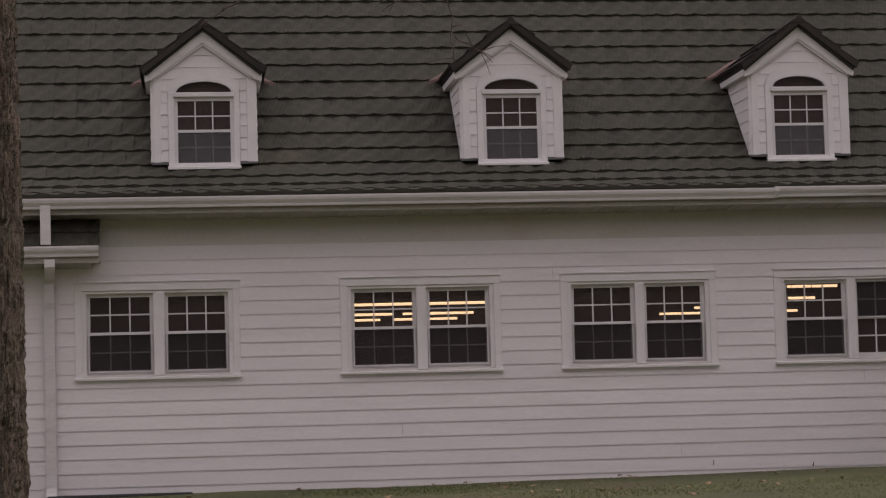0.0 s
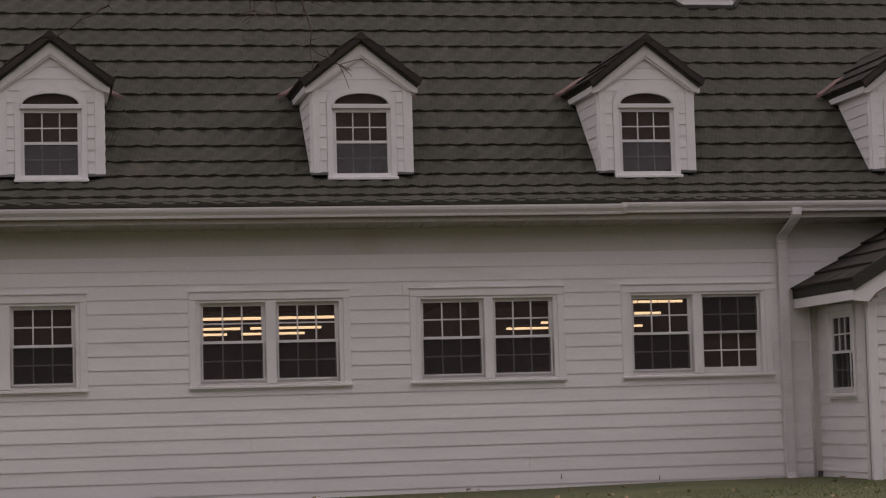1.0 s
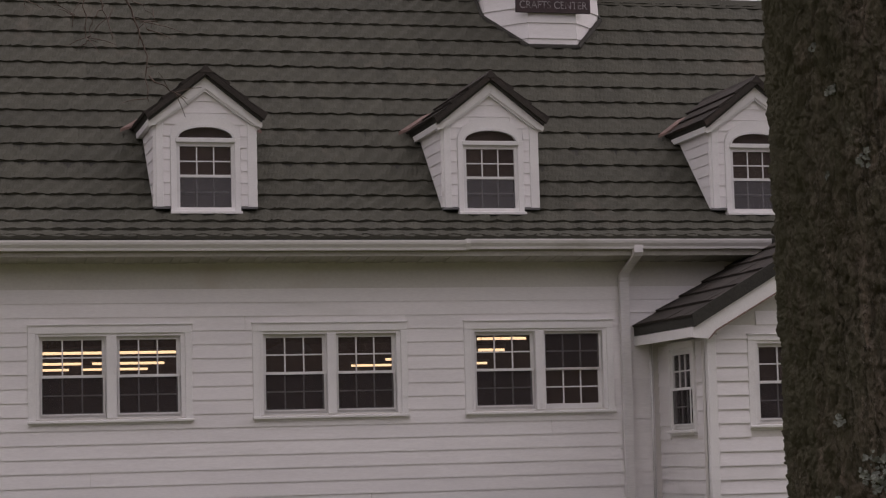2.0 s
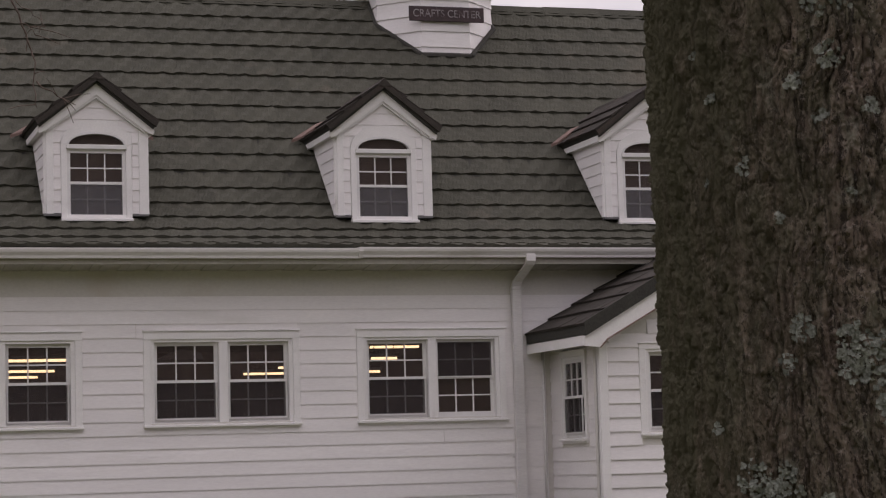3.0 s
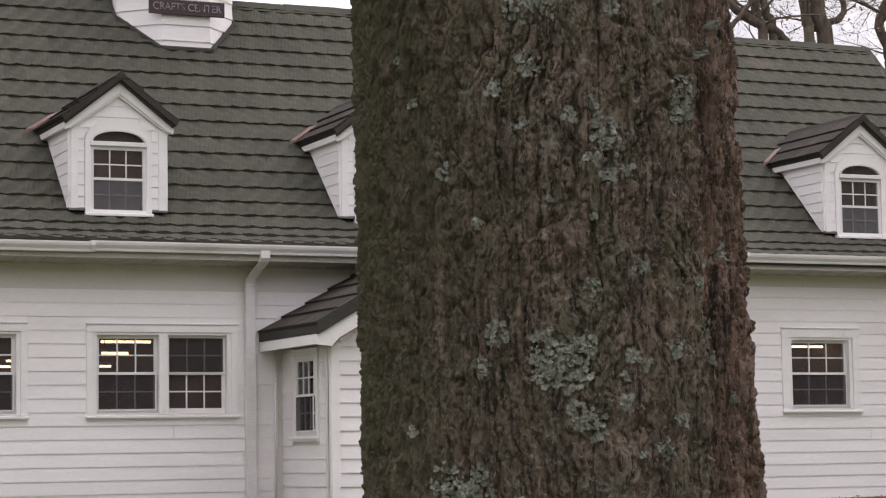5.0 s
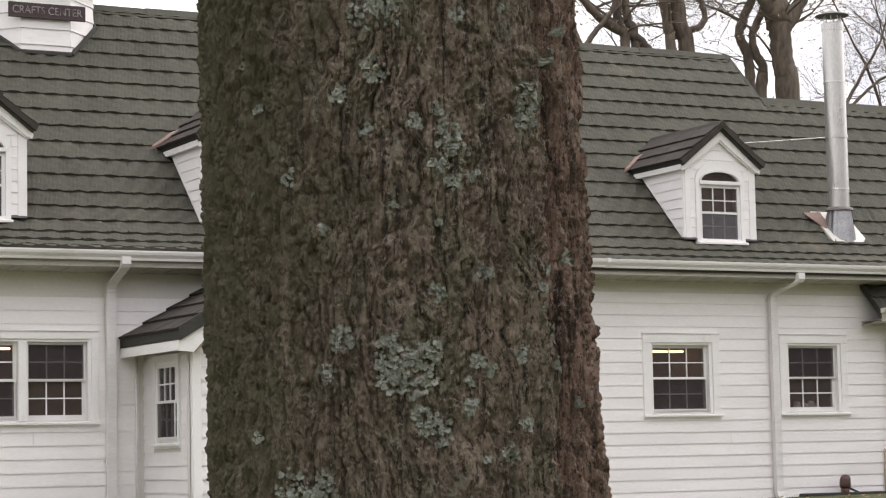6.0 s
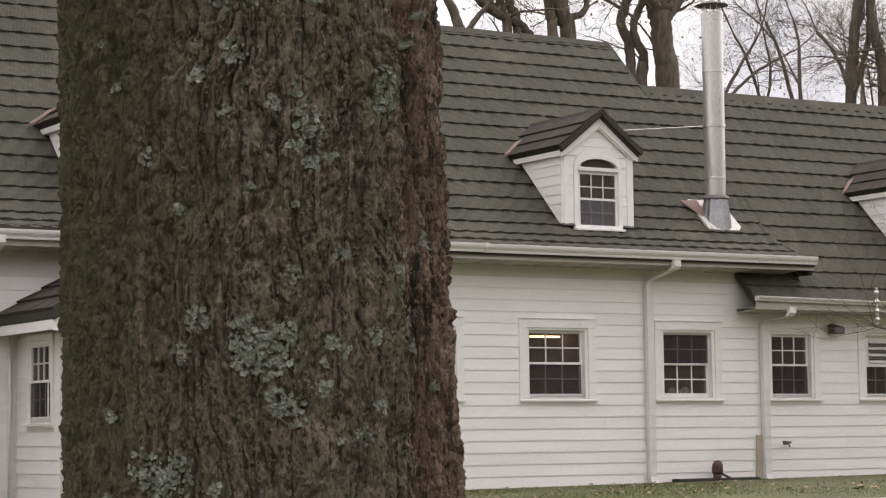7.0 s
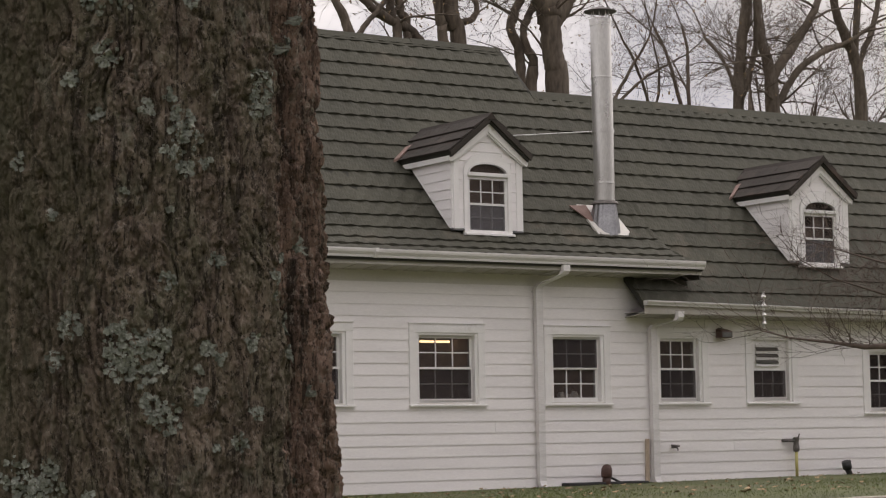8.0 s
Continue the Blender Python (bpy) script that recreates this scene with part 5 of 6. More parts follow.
def big_trunk():
    r = root("tree_trunk", pose(TRUNK[0], TRUNK[1], ground_z(*TRUNK)), "thick old tree trunk with furrowed bark and grey-green lichen", "tree")
    base = Vector((TRUNK[0], TRUNK[1], ground_z(*TRUNK)))
    zs = np.concatenate([np.linspace(-1.15, 0.30, 90), np.linspace(0.303, 1.95, 640), np.linspace(1.96, 6.0, 200)])
    ang = np.concatenate([np.linspace(-3.4, -0.3, 760, endpoint=False), np.linspace(-0.3, 2 * math.pi - 3.4, 140, endpoint=False)])
    na = len(ang)
    A, Z = np.meshgrid(ang, zs)
    rad = trunk_radius(Z.ravel()) - 0.029 + bark_height(A.ravel(), Z.ravel())
    c = trunk_axis(Z.ravel())
    v = np.stack([c[:, 0] + rad * np.cos(A.ravel()) - base.x, c[:, 1] + rad * np.sin(A.ravel()) - base.y, Z.ravel() - base.z], -1)
    nz = len(zs)
    i = np.arange((nz - 1) * na)
    row, col = i // na, i % na
    f = np.stack([row * na + col, row * na + (col + 1) % na, (row + 1) * na + (col + 1) % na, (row + 1) * na + col], -1)
    me = bpy.data.meshes.new("trunk")
    me.vertices.add(len(v))
    me.vertices.foreach_set("co", v.ravel())
    me.loops.add(f.size)
    me.loops.foreach_set("vertex_index", f.ravel())
    me.polygons.add(len(f))
    me.polygons.foreach_set("loop_start", np.arange(0, f.size, 4))
    me.update(calc_edges=True)
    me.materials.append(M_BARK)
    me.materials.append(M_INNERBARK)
    fa, fz = ang[col], zs[row]
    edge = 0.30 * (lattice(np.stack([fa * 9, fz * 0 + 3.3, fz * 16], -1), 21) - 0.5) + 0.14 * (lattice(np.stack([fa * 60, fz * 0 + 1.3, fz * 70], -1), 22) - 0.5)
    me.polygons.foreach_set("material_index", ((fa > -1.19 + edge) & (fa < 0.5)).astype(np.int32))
    ob = new("trunk", me)
    ob.parent = r
    # leafy lichen: lobed flakes in clusters
    rng = random.Random(3)
    verts, faces = [], []
    spots = [(-132.9, 0.947, 0.030), (-118.5, 0.905, 0.050), (-113.2, 0.861, 0.042), (-120.2, 0.870, 0.040), (-110.0, 0.915, 0.030), (-108.9, 0.756, 0.036), (-112.0, 0.785, 0.022), (-120.8, 1.511, 0.030), (-100.4, 1.335, 0.036),
             (-101.1, 1.383, 0.026), (-74.9, 1.469, 0.036), (-76.5, 1.42, 0.03), (-123.5, 1.632, 0.036), (-116.0, 1.640, 0.034), (-66.4, 0.954, 0.022), (-150.4, 0.646, 0.04), (-141.0, 0.63, 0.045), (-146.0, 0.60, 0.04), (-96.0, 0.90, 0.02), (-99.0, 0.80, 0.018)]
    spots += [(rng.uniform(-165, -50), rng.uniform(0.5, 1.75), rng.uniform(0.008, 0.02)) for _ in range(45)]
    sides, rings = 18, (0.0, 0.45, 1.0)
    aa, zz, lift = [], [], []
    for deg, z0, size in spots:
        for _ in range(max(3, int(34 * (size / 0.03) ** 1.4))):
            rho, th = size * rng.random() ** 0.6, rng.uniform(0, 6.283)
            a0, c0 = radians(deg) + rho * math.cos(th) / 0.43, z0 + rho * math.sin(th)
            s, ph, lobes = rng.uniform(0.003, 0.0085), rng.uniform(0, 6.283), rng.choice((3, 4, 5))
            b0 = len(aa)
            out = [s * (0.60 + 0.40 * abs(math.sin(lobes * math.pi * q / sides + ph)) ** 0.6) * rng.uniform(0.82, 1.12) for q in range(sides)]
            base_lift = rng.uniform(0.0005, 0.004)
            for f in rings:
                for q in range(sides):
                    t = q * 2 * math.pi / sides
                    aa.append(a0 + out[q] * f * math.cos(t) / 0.43)
                    zz.append(c0 + out[q] * f * math.sin(t))
                    lift.append(base_lift + (0.0018 * f + rng.uniform(-0.0008, 0.0012)) * (f > 0))
            for k in range(len(rings) - 1):
                for q in range(sides):
                    p, n = b0 + k * sides, (q + 1) % sides
                    faces.append((p + q, p + sides + q, p + sides + n, p + n))
    aa, zz = np.array(aa), np.array(zz)
    rad = trunk_radius(zz) - 0.029 + bark_height(aa, zz) * 0.75 + 0.25 * 0.036 + np.array(lift)
    c = trunk_axis(zz)
    verts = np.stack([c[:, 0] + rad * np.cos(aa) - base.x, c[:, 1] + rad * np.sin(aa) - base.y, zz - base.z], -1).tolist()
    me = bpy.data.meshes.new("lichen")
    me.from_pydata(verts, [], faces)
    me.materials.append(M_LICHEN)
    ob = new("lichen", me)
    ob.parent = r
    tagged(ob, "pale grey-green leafy lichen on the bark", kind="stuff")
    return r


big_trunk()


# ---------------------------------------------------------------- bare trees
def grow(rng, verts, faces, start, heading, length, radius, level, levels, bend=0.25, sag=0.0, fork=(2, 3), leaf=None):
    """One branch as a tapering tube, then its side branches, into plain vertex and face lists."""
    steps = 5 if level < 2 else (4 if level < levels else 3)
    sides = 9 if level == 0 else (6 if level == 1 else (4 if level < levels else 3))
    p, d = Vector(start), Vector(heading).normalized()
    rings, pts = [], []
    for i in range(steps + 1):
        f = i / steps
        r = radius * (1 - f * (0.45 if level == 0 else 0.72))
        u = d.cross(Vector((0.3, 0.2, 1)) if abs(d.z) < 0.9 else Vector((1, 0, 0))).normalized()
        w = d.cross(u)
        b = len(verts)
        verts += [tuple(p + r * (math.cos(2 * math.pi * s / sides) * u + math.sin(2 * math.pi * s / sides) * w)) for s in range(sides)]
        rings.append(b)
        pts.append((p.copy(), d.copy(), r))
        d = (d + Vector((rng.gauss(0, bend), rng.gauss(0, bend), rng.gauss(0, bend) * 0.7 - sag)) * 0.55).normalized()
        p = p + d * length / steps
    for a, b in zip(rings, rings[1:]):
        faces += [(a + s, a + (s + 1) % sides, b + (s + 1) % sides, b + s) for s in range(sides)]
    if level >= levels:
        if leaf is not None and rng.random() < 0.22:
            leaf.append(pts[-1][0])
        return
    count = rng.randint(*fork) + (2 if level >= 1 else 0)
    for j in range(count):
        f = rng.uniform(0.35, 1.0) if j else 1.0
        q, dd, r = pts[min(int(f * steps), steps)]
        side = Vector((rng.gauss(0, 1), rng.gauss(0, 1), rng.gauss(0.1, 0.6)))
        side = (side - side.project(dd)).normalized()
        spread = rng.uniform(0.45, 1.0) if j else rng.uniform(0.15, 0.45)
        grow(rng, verts, faces, q, dd + side * spread, length * rng.uniform(0.55, 0.8), max(r * rng.uniform(0.5, 0.75), min(radius * 0.6, 0.006)), level + 1, levels, bend, sag, fork, leaf)


def list_mesh(name, verts, faces, material, smooth=True):
    me = bpy.data.meshes.new(name)
    me.from_pydata(verts, [], faces)
    me.polygons.foreach_set("use_smooth", [smooth] * len(me.polygons))
    me.materials.append(material)
    return me


def bare_tree(x, y, radius, lean, fork_z, seed, stems=1, limb=4.2, label="tall bare winter tree behind the building", twig_levels=4, leaves=True):
    """A tall tree: trunk up to the fork, then limbs that divide down to twigs, with a few dry leaves."""
    rng = random.Random(seed)
    gz = ground_z(x, y)
    r = root("bare_tree", pose(x, y, gz), label, "tree", group="bare trees behind the roof")
    verts, faces = [], []
    n, sides = 9, 14
    axis = []
    for i in range(n + 1):
        z = (fork_z - gz) * i / n
        off = lean * (z - (9.3 - gz))
        axis.append(Vector((off + 0.10 * math.sin(z * 0.9 + seed), 0.12 * math.cos(z * 0.7 + seed), z)))
    for i, p in enumerate(axis):
        rr = radius * (1.30 - 0.30 * i / n + (0.5 if i == 0 else 0))
        verts += [tuple(p + Vector((rr * math.cos(2 * math.pi * s / sides) * (1 + 0.05 * math.sin(3 * s + i)), rr * math.sin(2 * math.pi * s / sides), 0))) for s in range(sides)]
    for i in range(n):
        faces += [(i * sides + s, i * sides + (s + 1) % sides, (i + 1) * sides + (s + 1) % sides, (i + 1) * sides + s) for s in range(sides)]
    ob = new("trunk", list_mesh("trunk", verts, faces, M_WOODTREE))
    ob.parent = r
    verts, faces, leaf = [], [], []
    for s in range(stems):
        a = rng.uniform(0, 6.28)
        spread = 0.10 if stems == 1 else 0.34
        head = Vector((lean + spread * math.cos(math.pi * s + a * 0.2), spread * 0.6 * math.sin(a), 1))
        grow(rng, verts, faces, axis[-1] - Vector((0, 0, 0.15)), head, limb, radius * (0.95 if stems == 1 else 0.74), 0, twig_levels, leaf=leaf)
    # lower side limbs
    for s in range(3):
        p = axis[rng.choice((7, 8))]
        a = rng.uniform(0, 6.28)
        grow(rng, verts, faces, p, (math.cos(a), math.sin(a) * 0.6, 0.55), limb * 0.75, radius * 0.32, 1, twig_levels, leaf=leaf)
    ob = new("crown", list_mesh("crown", verts, faces, M_TWIG if radius < 0.12 else M_WOODTREE))
    ob.parent = r
    if leaves:
        verts, faces = [], []
        for p in leaf:
            for _ in range(2):
                o = p + Vector((rng.gauss(0, 0.08), rng.gauss(0, 0.08), rng.gauss(-0.03, 0.06)))
                u, w = Vector((rng.gauss(0, 1), rng.gauss(0, 1), rng.gauss(0, 1))).normalized() * 0.045, Vector((rng.gauss(0, 1), rng.gauss(0, 1), rng.gauss(-1, 1))).normalized() * 0.035
                b = len(verts)
                verts += [tuple(o - u), tuple(o + w), tuple(o + u), tuple(o - w * 0.8)]
                faces.append((b, b + 1, b + 2, b + 3))
        if verts:
            ob = new("leaves", list_mesh("leaves", verts, faces, M_DEADLEAF, False))
            ob.parent = r
            tagged(ob, "last dry brown leaves on the twigs", kind="stuff")
    return r


def smooth_path(points, rng, wiggle):
    """A curved line through (x, z, radius) points, as (Vector, radius), with a little wander."""
    out, n = [], len(points)
    for i in range(n - 1):
        p0, p1, p2, p3 = (points[max(0, min(n - 1, i + k))] for k in (-1, 0, 1, 2))
        for q in range(6):
            t = q / 6
            v = [0.5 * (2 * b + (c - a) * t + (2 * a - 5 * b + 4 * c - d) * t * t + (3 * b - a - 3 * c + d) * t ** 3) for a, b, c, d in zip(p0, p1, p2, p3)]
            out.append((Vector((v[0] + rng.gauss(0, wiggle), rng.gauss(0, wiggle), v[1])), v[2] * rng.uniform(0.95, 1.06)))
    out.append((Vector((points[-1][0], 0, points[-1][1])), points[-1][2]))
    return out


def gnarled_tree(x, y, stems, seed, label, twigs=3, levels=4, leafy=0.8):
    """An old crooked tree: stems given by (x, height, radius) from the roof's height up; the first ones reach the ground."""
    rng = random.Random(seed)
    gz = ground_z(x, y)
    r = root("bare_tree", pose(x, y, gz), label, "tree", group="bare trees behind the roof")
    verts, faces, leaf = [], [], []
    for k, stem in enumerate(stems):
        if stem[0][1] < 10.02 and stem[0][2] > 0.06:
            x0, z0, r0 = stem[0]
            stem = [(x + (x0 - x) * 0.6, gz - 0.1, r0 * 1.5), (x + (x0 - x) * 0.8, gz + 1.2, r0 * 1.15), (x0 + rng.gauss(0, 0.1), (gz + z0) / 2, r0 * 1.06)] + list(stem)
        # carried on above into the crown
        (xa, za, ra), (xb, zb, rb) = stem[-2], stem[-1]
        stem = list(stem) + [(xb + (xb - xa) * 0.8 + rng.gauss(0, 0.2), zb + max(zb - za, 0.4) * 1.0, rb * 0.75)]
        path = smooth_path([(px - x, pz - gz, pr) for px, pz, pr in stem], rng, 0.012)
        tv, tf = [], []
        sides = 10
        for i, (p, rad) in enumerate(path):
            d = (path[min(i + 1, len(path) - 1)][0] - path[max(i - 1, 0)][0]).normalized()
            u = d.cross(Vector((0, 1, 0))).normalized()
            w = d.cross(u)
            tv += [tuple(p + rad * (1 + 0.09 * math.sin(3 * q + i * 0.4 + seed)) * (math.cos(2 * math.pi * q / sides) * u + math.sin(2 * math.pi * q / sides) * w)) for q in range(sides)]
            if i:
                o = (i - 1) * sides
                tf += [(o + q, o + (q + 1) % sides, o + sides + (q + 1) % sides, o + sides + q) for q in range(sides)]
        ob = new("trunk" if k == 0 else "limb", list_mesh("stem", tv, tf, M_WOODTREE))
        ob.parent = r
        high = [i for i, (p, _) in enumerate(path) if p.z + gz > 8.6]
        for _ in range(twigs):
            i = rng.choice(high)
            p, rad = path[i]
            a = rng.uniform(0, 6.28)
            grow(rng, verts, faces, p, (math.cos(a), 0.5 * math.sin(a), rng.uniform(0.0, 0.8)), rng.uniform(1.2, 2.2), min(rad * 0.45, 0.045) * rng.uniform(0.5, 1), 1, levels, bend=0.42, leaf=leaf)
        grow(rng, verts, faces, path[-1][0], path[-1][0] - path[-3][0], 2.4, path[-1][1] * 0.9, 1, levels, bend=0.4, leaf=leaf)
    ob = new("crown", list_mesh("crown", verts, faces, M_WOODTREE))
    ob.parent = r
    verts, faces = [], []
    for p in leaf:
        if rng.random() > leafy:
            continue
        o = p + Vector((rng.gauss(0, 0.05), rng.gauss(0, 0.05), rng.gauss(-0.03, 0.04)))
        u, w = Vector((rng.gauss(0, 1), rng.gauss(0, 1), rng.gauss(0, 1))).normalized() * 0.05, Vector((rng.gauss(0, 1), rng.gauss(0, 1), rng.gauss(-1, 1))).normalized() * 0.035
        b = len(verts)
        verts += [tuple(o - u), tuple(o + w), tuple(o + u), tuple(o - w * 0.8)]
        faces.append((b, b + 1, b + 2, b + 3))
    if verts:
        ob = new("leaves", list_mesh("leaves", verts, faces, M_DEADLEAF, False))
        ob.parent = r
        tagged(ob, "last dry brown leaves on the twigs", kind="stuff")
    return r


gnarled_tree(27.5, 13.0, [[(27.62, 9.2, 0.14), (27.43, 9.88, 0.13), (27.25, 10.32, 0.11), (26.86, 10.93, 0.08)], [(27.5, 9.7, 0.055), (27.6, 10.0, 0.07), (27.93, 10.41, 0.06), (28.38, 10.99, 0.05)]], 121, "slender forked bare tree behind the roof")
gnarled_tree(28.9, 13.2, [[(28.77, 9.98, 0.12), (28.65, 10.52, 0.11), (28.58, 11.32, 0.09)], [(29.95, 9.3, 0.11), (29.48, 10.01, 0.105), (29.08, 10.31, 0.115), (28.52, 10.51, 0.12), (28.05, 10.78, 0.10), (27.58, 11.19, 0.08)],
                          [(29.08, 10.0, 0.11), (28.89, 10.69, 0.10), (28.85, 11.35, 0.08)]], 122, "gnarled bare tree with a leaning crooked limb")
gnarled_tree(30.2, 13.0, [[(29.94, 9.95, 0.13), (29.89, 10.51, 0.12), (29.72, 11.43, 0.11)], [(30.39, 10.0, 0.19), (30.22, 10.55, 0.19), (30.08, 11.48, 0.17)],
                          [(30.2, 10.45, 0.07), (30.43, 10.55, 0.08), (30.78, 10.67, 0.075), (30.91, 10.97, 0.07), (30.77, 11.57, 0.05)]], 123, "old twin-trunked bare tree with a hooked limb")
gnarled_tree(32.6, 13.4, [[(32.49, 9.07, 0.12), (32.41, 10.04, 0.12), (32.19, 10.64, 0.12), (32.31, 11.0, 0.11), (32.63, 11.74, 0.10)], [(32.77, 9.03, 0.15), (32.84, 9.81, 0.12), (32.54, 10.47, 0.10), (32.73, 10.98, 0.09), (33.15, 11.81, 0.08)]], 124,
             "crooked bare tree with two winding trunks")
gnarled_tree(33.3, 13.0, [[(33.29, 9.0, 0.29), (33.14, 9.93, 0.26), (33.09, 10.76, 0.28), (33.05, 11.17, 0.32)], [(33.09, 10.8, 0.18), (33.04, 11.03, 0.19), (32.6, 11.53, 0.16), (32.25, 12.04, 0.14)],
                          [(33.12, 10.7, 0.18), (33.3, 10.92, 0.19), (33.67, 11.39, 0.17), (34.06, 12.0, 0.14)]], 125, "thick old bare tree that forks above the roof")
gnarled_tree(39.6, 13.5, [[(39.5, 9.26, 0.14), (39.63, 10.71, 0.14), (39.89, 11.94, 0.15), (39.96, 12.86, 0.14)], [(39.6, 9.4, 0.055), (39.79, 9.83, 0.07), (40.18, 10.92, 0.07), (40.21, 12.28, 0.065)]], 126, "straight bare tree with a thin side stem", twigs=6, leafy=0.25)
gnarled_tree(40.3, 13.0, [[(40.23, 9.22, 0.19), (40.16, 10.25, 0.15), (39.88, 11.12, 0.11), (39.81, 12.61, 0.09)], [(40.2, 9.6, 0.12), (40.28, 9.97, 0.13), (40.92, 10.79, 0.13), (41.62, 11.62, 0.11), (42.29, 12.77, 0.09)],
                          [(40.3, 9.2, 0.05), (40.52, 9.39, 0.10), (41.12, 10.2, 0.09), (41.93, 10.74, 0.08), (42.96, 11.16, 0.06)]], 127, "spreading bare tree with slanting limbs", twigs=6, leafy=0.25)
gnarled_tree(43.8, 13.3, [[(43.73, 9.4, 0.17), (43.59, 10.66, 0.15), (43.25, 11.32, 0.14), (42.93, 11.97, 0.12), (42.72, 13.19, 0.10)], [(43.5, 10.7, 0.10), (43.67, 11.91, 0.10), (43.88, 13.34, 0.08)],
                          [(43.4, 11.2, 0.08), (42.52, 11.0, 0.075), (41.8, 10.54, 0.06), (41.0, 9.93, 0.04)], [(43.65, 10.5, 0.07), (43.88, 11.0, 0.08), (44.31, 11.83, 0.08), (44.52, 12.79, 0.07)]], 128, "many-limbed bare tree at the far end of the roof", twigs=6, leafy=0.25)
gnarled_tree(36.5, 15.0, [[(36.56, 9.42, 0.05), (37.2, 10.34, 0.04), (37.85, 11.32, 0.025)], [(36.65, 9.3, 0.04), (37.5, 10.0, 0.036), (38.34, 10.47, 0.03), (39.12, 10.86, 0.02)]], 129, "thin spreading sapling behind the flue", twigs=8, leafy=0.3)
gnarled_tree(38.3, 15.6, [[(38.3, 9.3, 0.045), (37.9, 10.3, 0.036), (37.2, 11.5, 0.025)], [(38.35, 9.2, 0.04), (38.6, 10.2, 0.034), (38.3, 11.6, 0.02)]], 130, "thin spreading sapling behind the roof ridge", twigs=7, leafy=0.3)
for args in ((45.2, 22.0, 0.10, -0.1, 10.0, 44, 2), (51.0, 26.0, 0.12, 0.0, 11.0, 45, 2), (31.5, 24.0, 0.08, 0.0, 11.0, 47, 2)):
    bare_tree(*args, limb=3.6, label="thin bare winter tree far behind the roof")


# a brushy thicket of thin stems behind the far end of the roof
for k, (x, y, z) in enumerate(((43.2, 15.0, 7.4), (44.8, 16.5, 7.8), (47.2, 15.5, 7.4), (49.6, 17.0, 8.0), (51.8, 19.0, 8.8), (46.0, 20.0, 9.0), (48.2, 18.0, 8.4))):
    bare_tree(x, y, 0.06, 0.05 * (-1) ** k, z, 70 + k, 2, limb=2.7, label="slender brushy winter tree behind the roof", twig_levels=5, leaves=False)


def near_tree():
    """The tree whose trunk stands at the start of the path, with twigs that hang over the roof's view."""
    x, y = -0.19, -14.0
    gz = ground_z(x, y)
    r = root("bare_tree", pose(x, y, gz), "rough brown tree trunk with thin hanging twigs", "tree")
    na, zs = 150, np.linspace(-0.1, 8.5, 420)
    ang = np.linspace(-math.pi, math.pi, na, endpoint=False)
    A, Z = np.meshgrid(ang, zs)
    rad = 0.335 - 0.012 * (Z.ravel() - 2) + 0.35 * np.exp(-Z.ravel() * 4) + bark_height(A.ravel(), Z.ravel() + 20.0) - 0.012
    v = np.stack([rad * np.cos(A.ravel()), rad * np.sin(A.ravel()), Z.ravel()], -1)
    i = np.arange((len(zs) - 1) * na)
    row, col = i // na, i % na
    f = np.stack([row * na + col, row * na + (col + 1) % na, (row + 1) * na + (col + 1) % na, (row + 1) * na + col], -1)
    ob = new("trunk", list_mesh("trunk", v.tolist(), f.tolist(), M_BARK, False))
    ob.parent = r
    rng = random.Random(17)
    bm = bm_new()
    top = 4.75 - gz
    limb = [(0.2, 0, top - 0.9), (1.0, 0.1, top - 0.3), (2.0, 0.0, top), (3.3, -0.1, top + 0.12), (4.2, 0.0, top + 0.05)]
    tube(bm, limb, [0.11, 0.085, 0.06, 0.035, 0.02], 8)
    part("limb", bm, M_WOODTREE, r, smooth=True)

    def twig(points, r0):
        pts = [Vector((p[0] - x, p[1], p[2] - gz)) for p in points]
        fine = []
        for a, b in zip(pts, pts[1:]):
            for s in range(4):
                fine.append(a.lerp(b, s / 4) + Vector((rng.gauss(0, 0.006), rng.gauss(0, 0.01), rng.gauss(0, 0.006))))
        fine.append(pts[-1])
        bm = tube(bm_new(), fine, [max(r0 * (1 - 0.7 * i / len(fine)), 0.0025) for i in range(len(fine))], 5)
        part("twig", bm, M_TWIG, r, smooth=True)
        return fine

    stems = [
        ([(3.02, 0, 4.75), (3.05, 0, 4.05), (3.16, 0.02, 3.80), (3.22, 0.03, 3.58), (3.22, 0.0, 3.28)], 0.011),
        ([(3.225, 0.02, 3.45), (3.33, 0.0, 3.37), (3.50, -0.02, 3.28)], 0.007),
        ([(2.85, 0, 4.78), (2.86, 0, 4.1), (2.92, 0, 3.92), (2.98, 0, 3.70)], 0.008),
        ([(2.75, 0, 4.75), (2.78, 0, 4.0), (2.79, 0.02, 3.72)], 0.008),
        ([(2.92, 0, 3.95), (2.84, 0, 3.85), (2.82, 0, 3.72), (2.76, 0, 3.62)], 0.005),
        ([(2.98, 0, 4.2), (3.10, 0, 4.0), (3.22, 0, 3.93), (3.30, 0, 3.84)], 0.005),
        ([(2.60, 0, 4.7), (2.55, 0, 4.0), (2.62, 0, 3.93), (2.73, 0, 3.86)], 0.005),
        ([(3.12, 0, 3.86), (3.19, 0, 3.84), (3.24, 0, 3.77)], 0.004),
        ([(1.95, 0, 4.68), (1.86, 0, 4.0), (1.78, 0, 3.74), (1.62, 0, 3.66), (1.40, 0, 3.50)], 0.012),
        ([(2.05, 0, 4.68), (2.0, 0, 4.2), (2.02, 0, 3.92)], 0.006),
        ([(2.38, 0, 4.7), (2.40, 0, 4.1), (2.36, 0, 3.93)], 0.006),
    ]
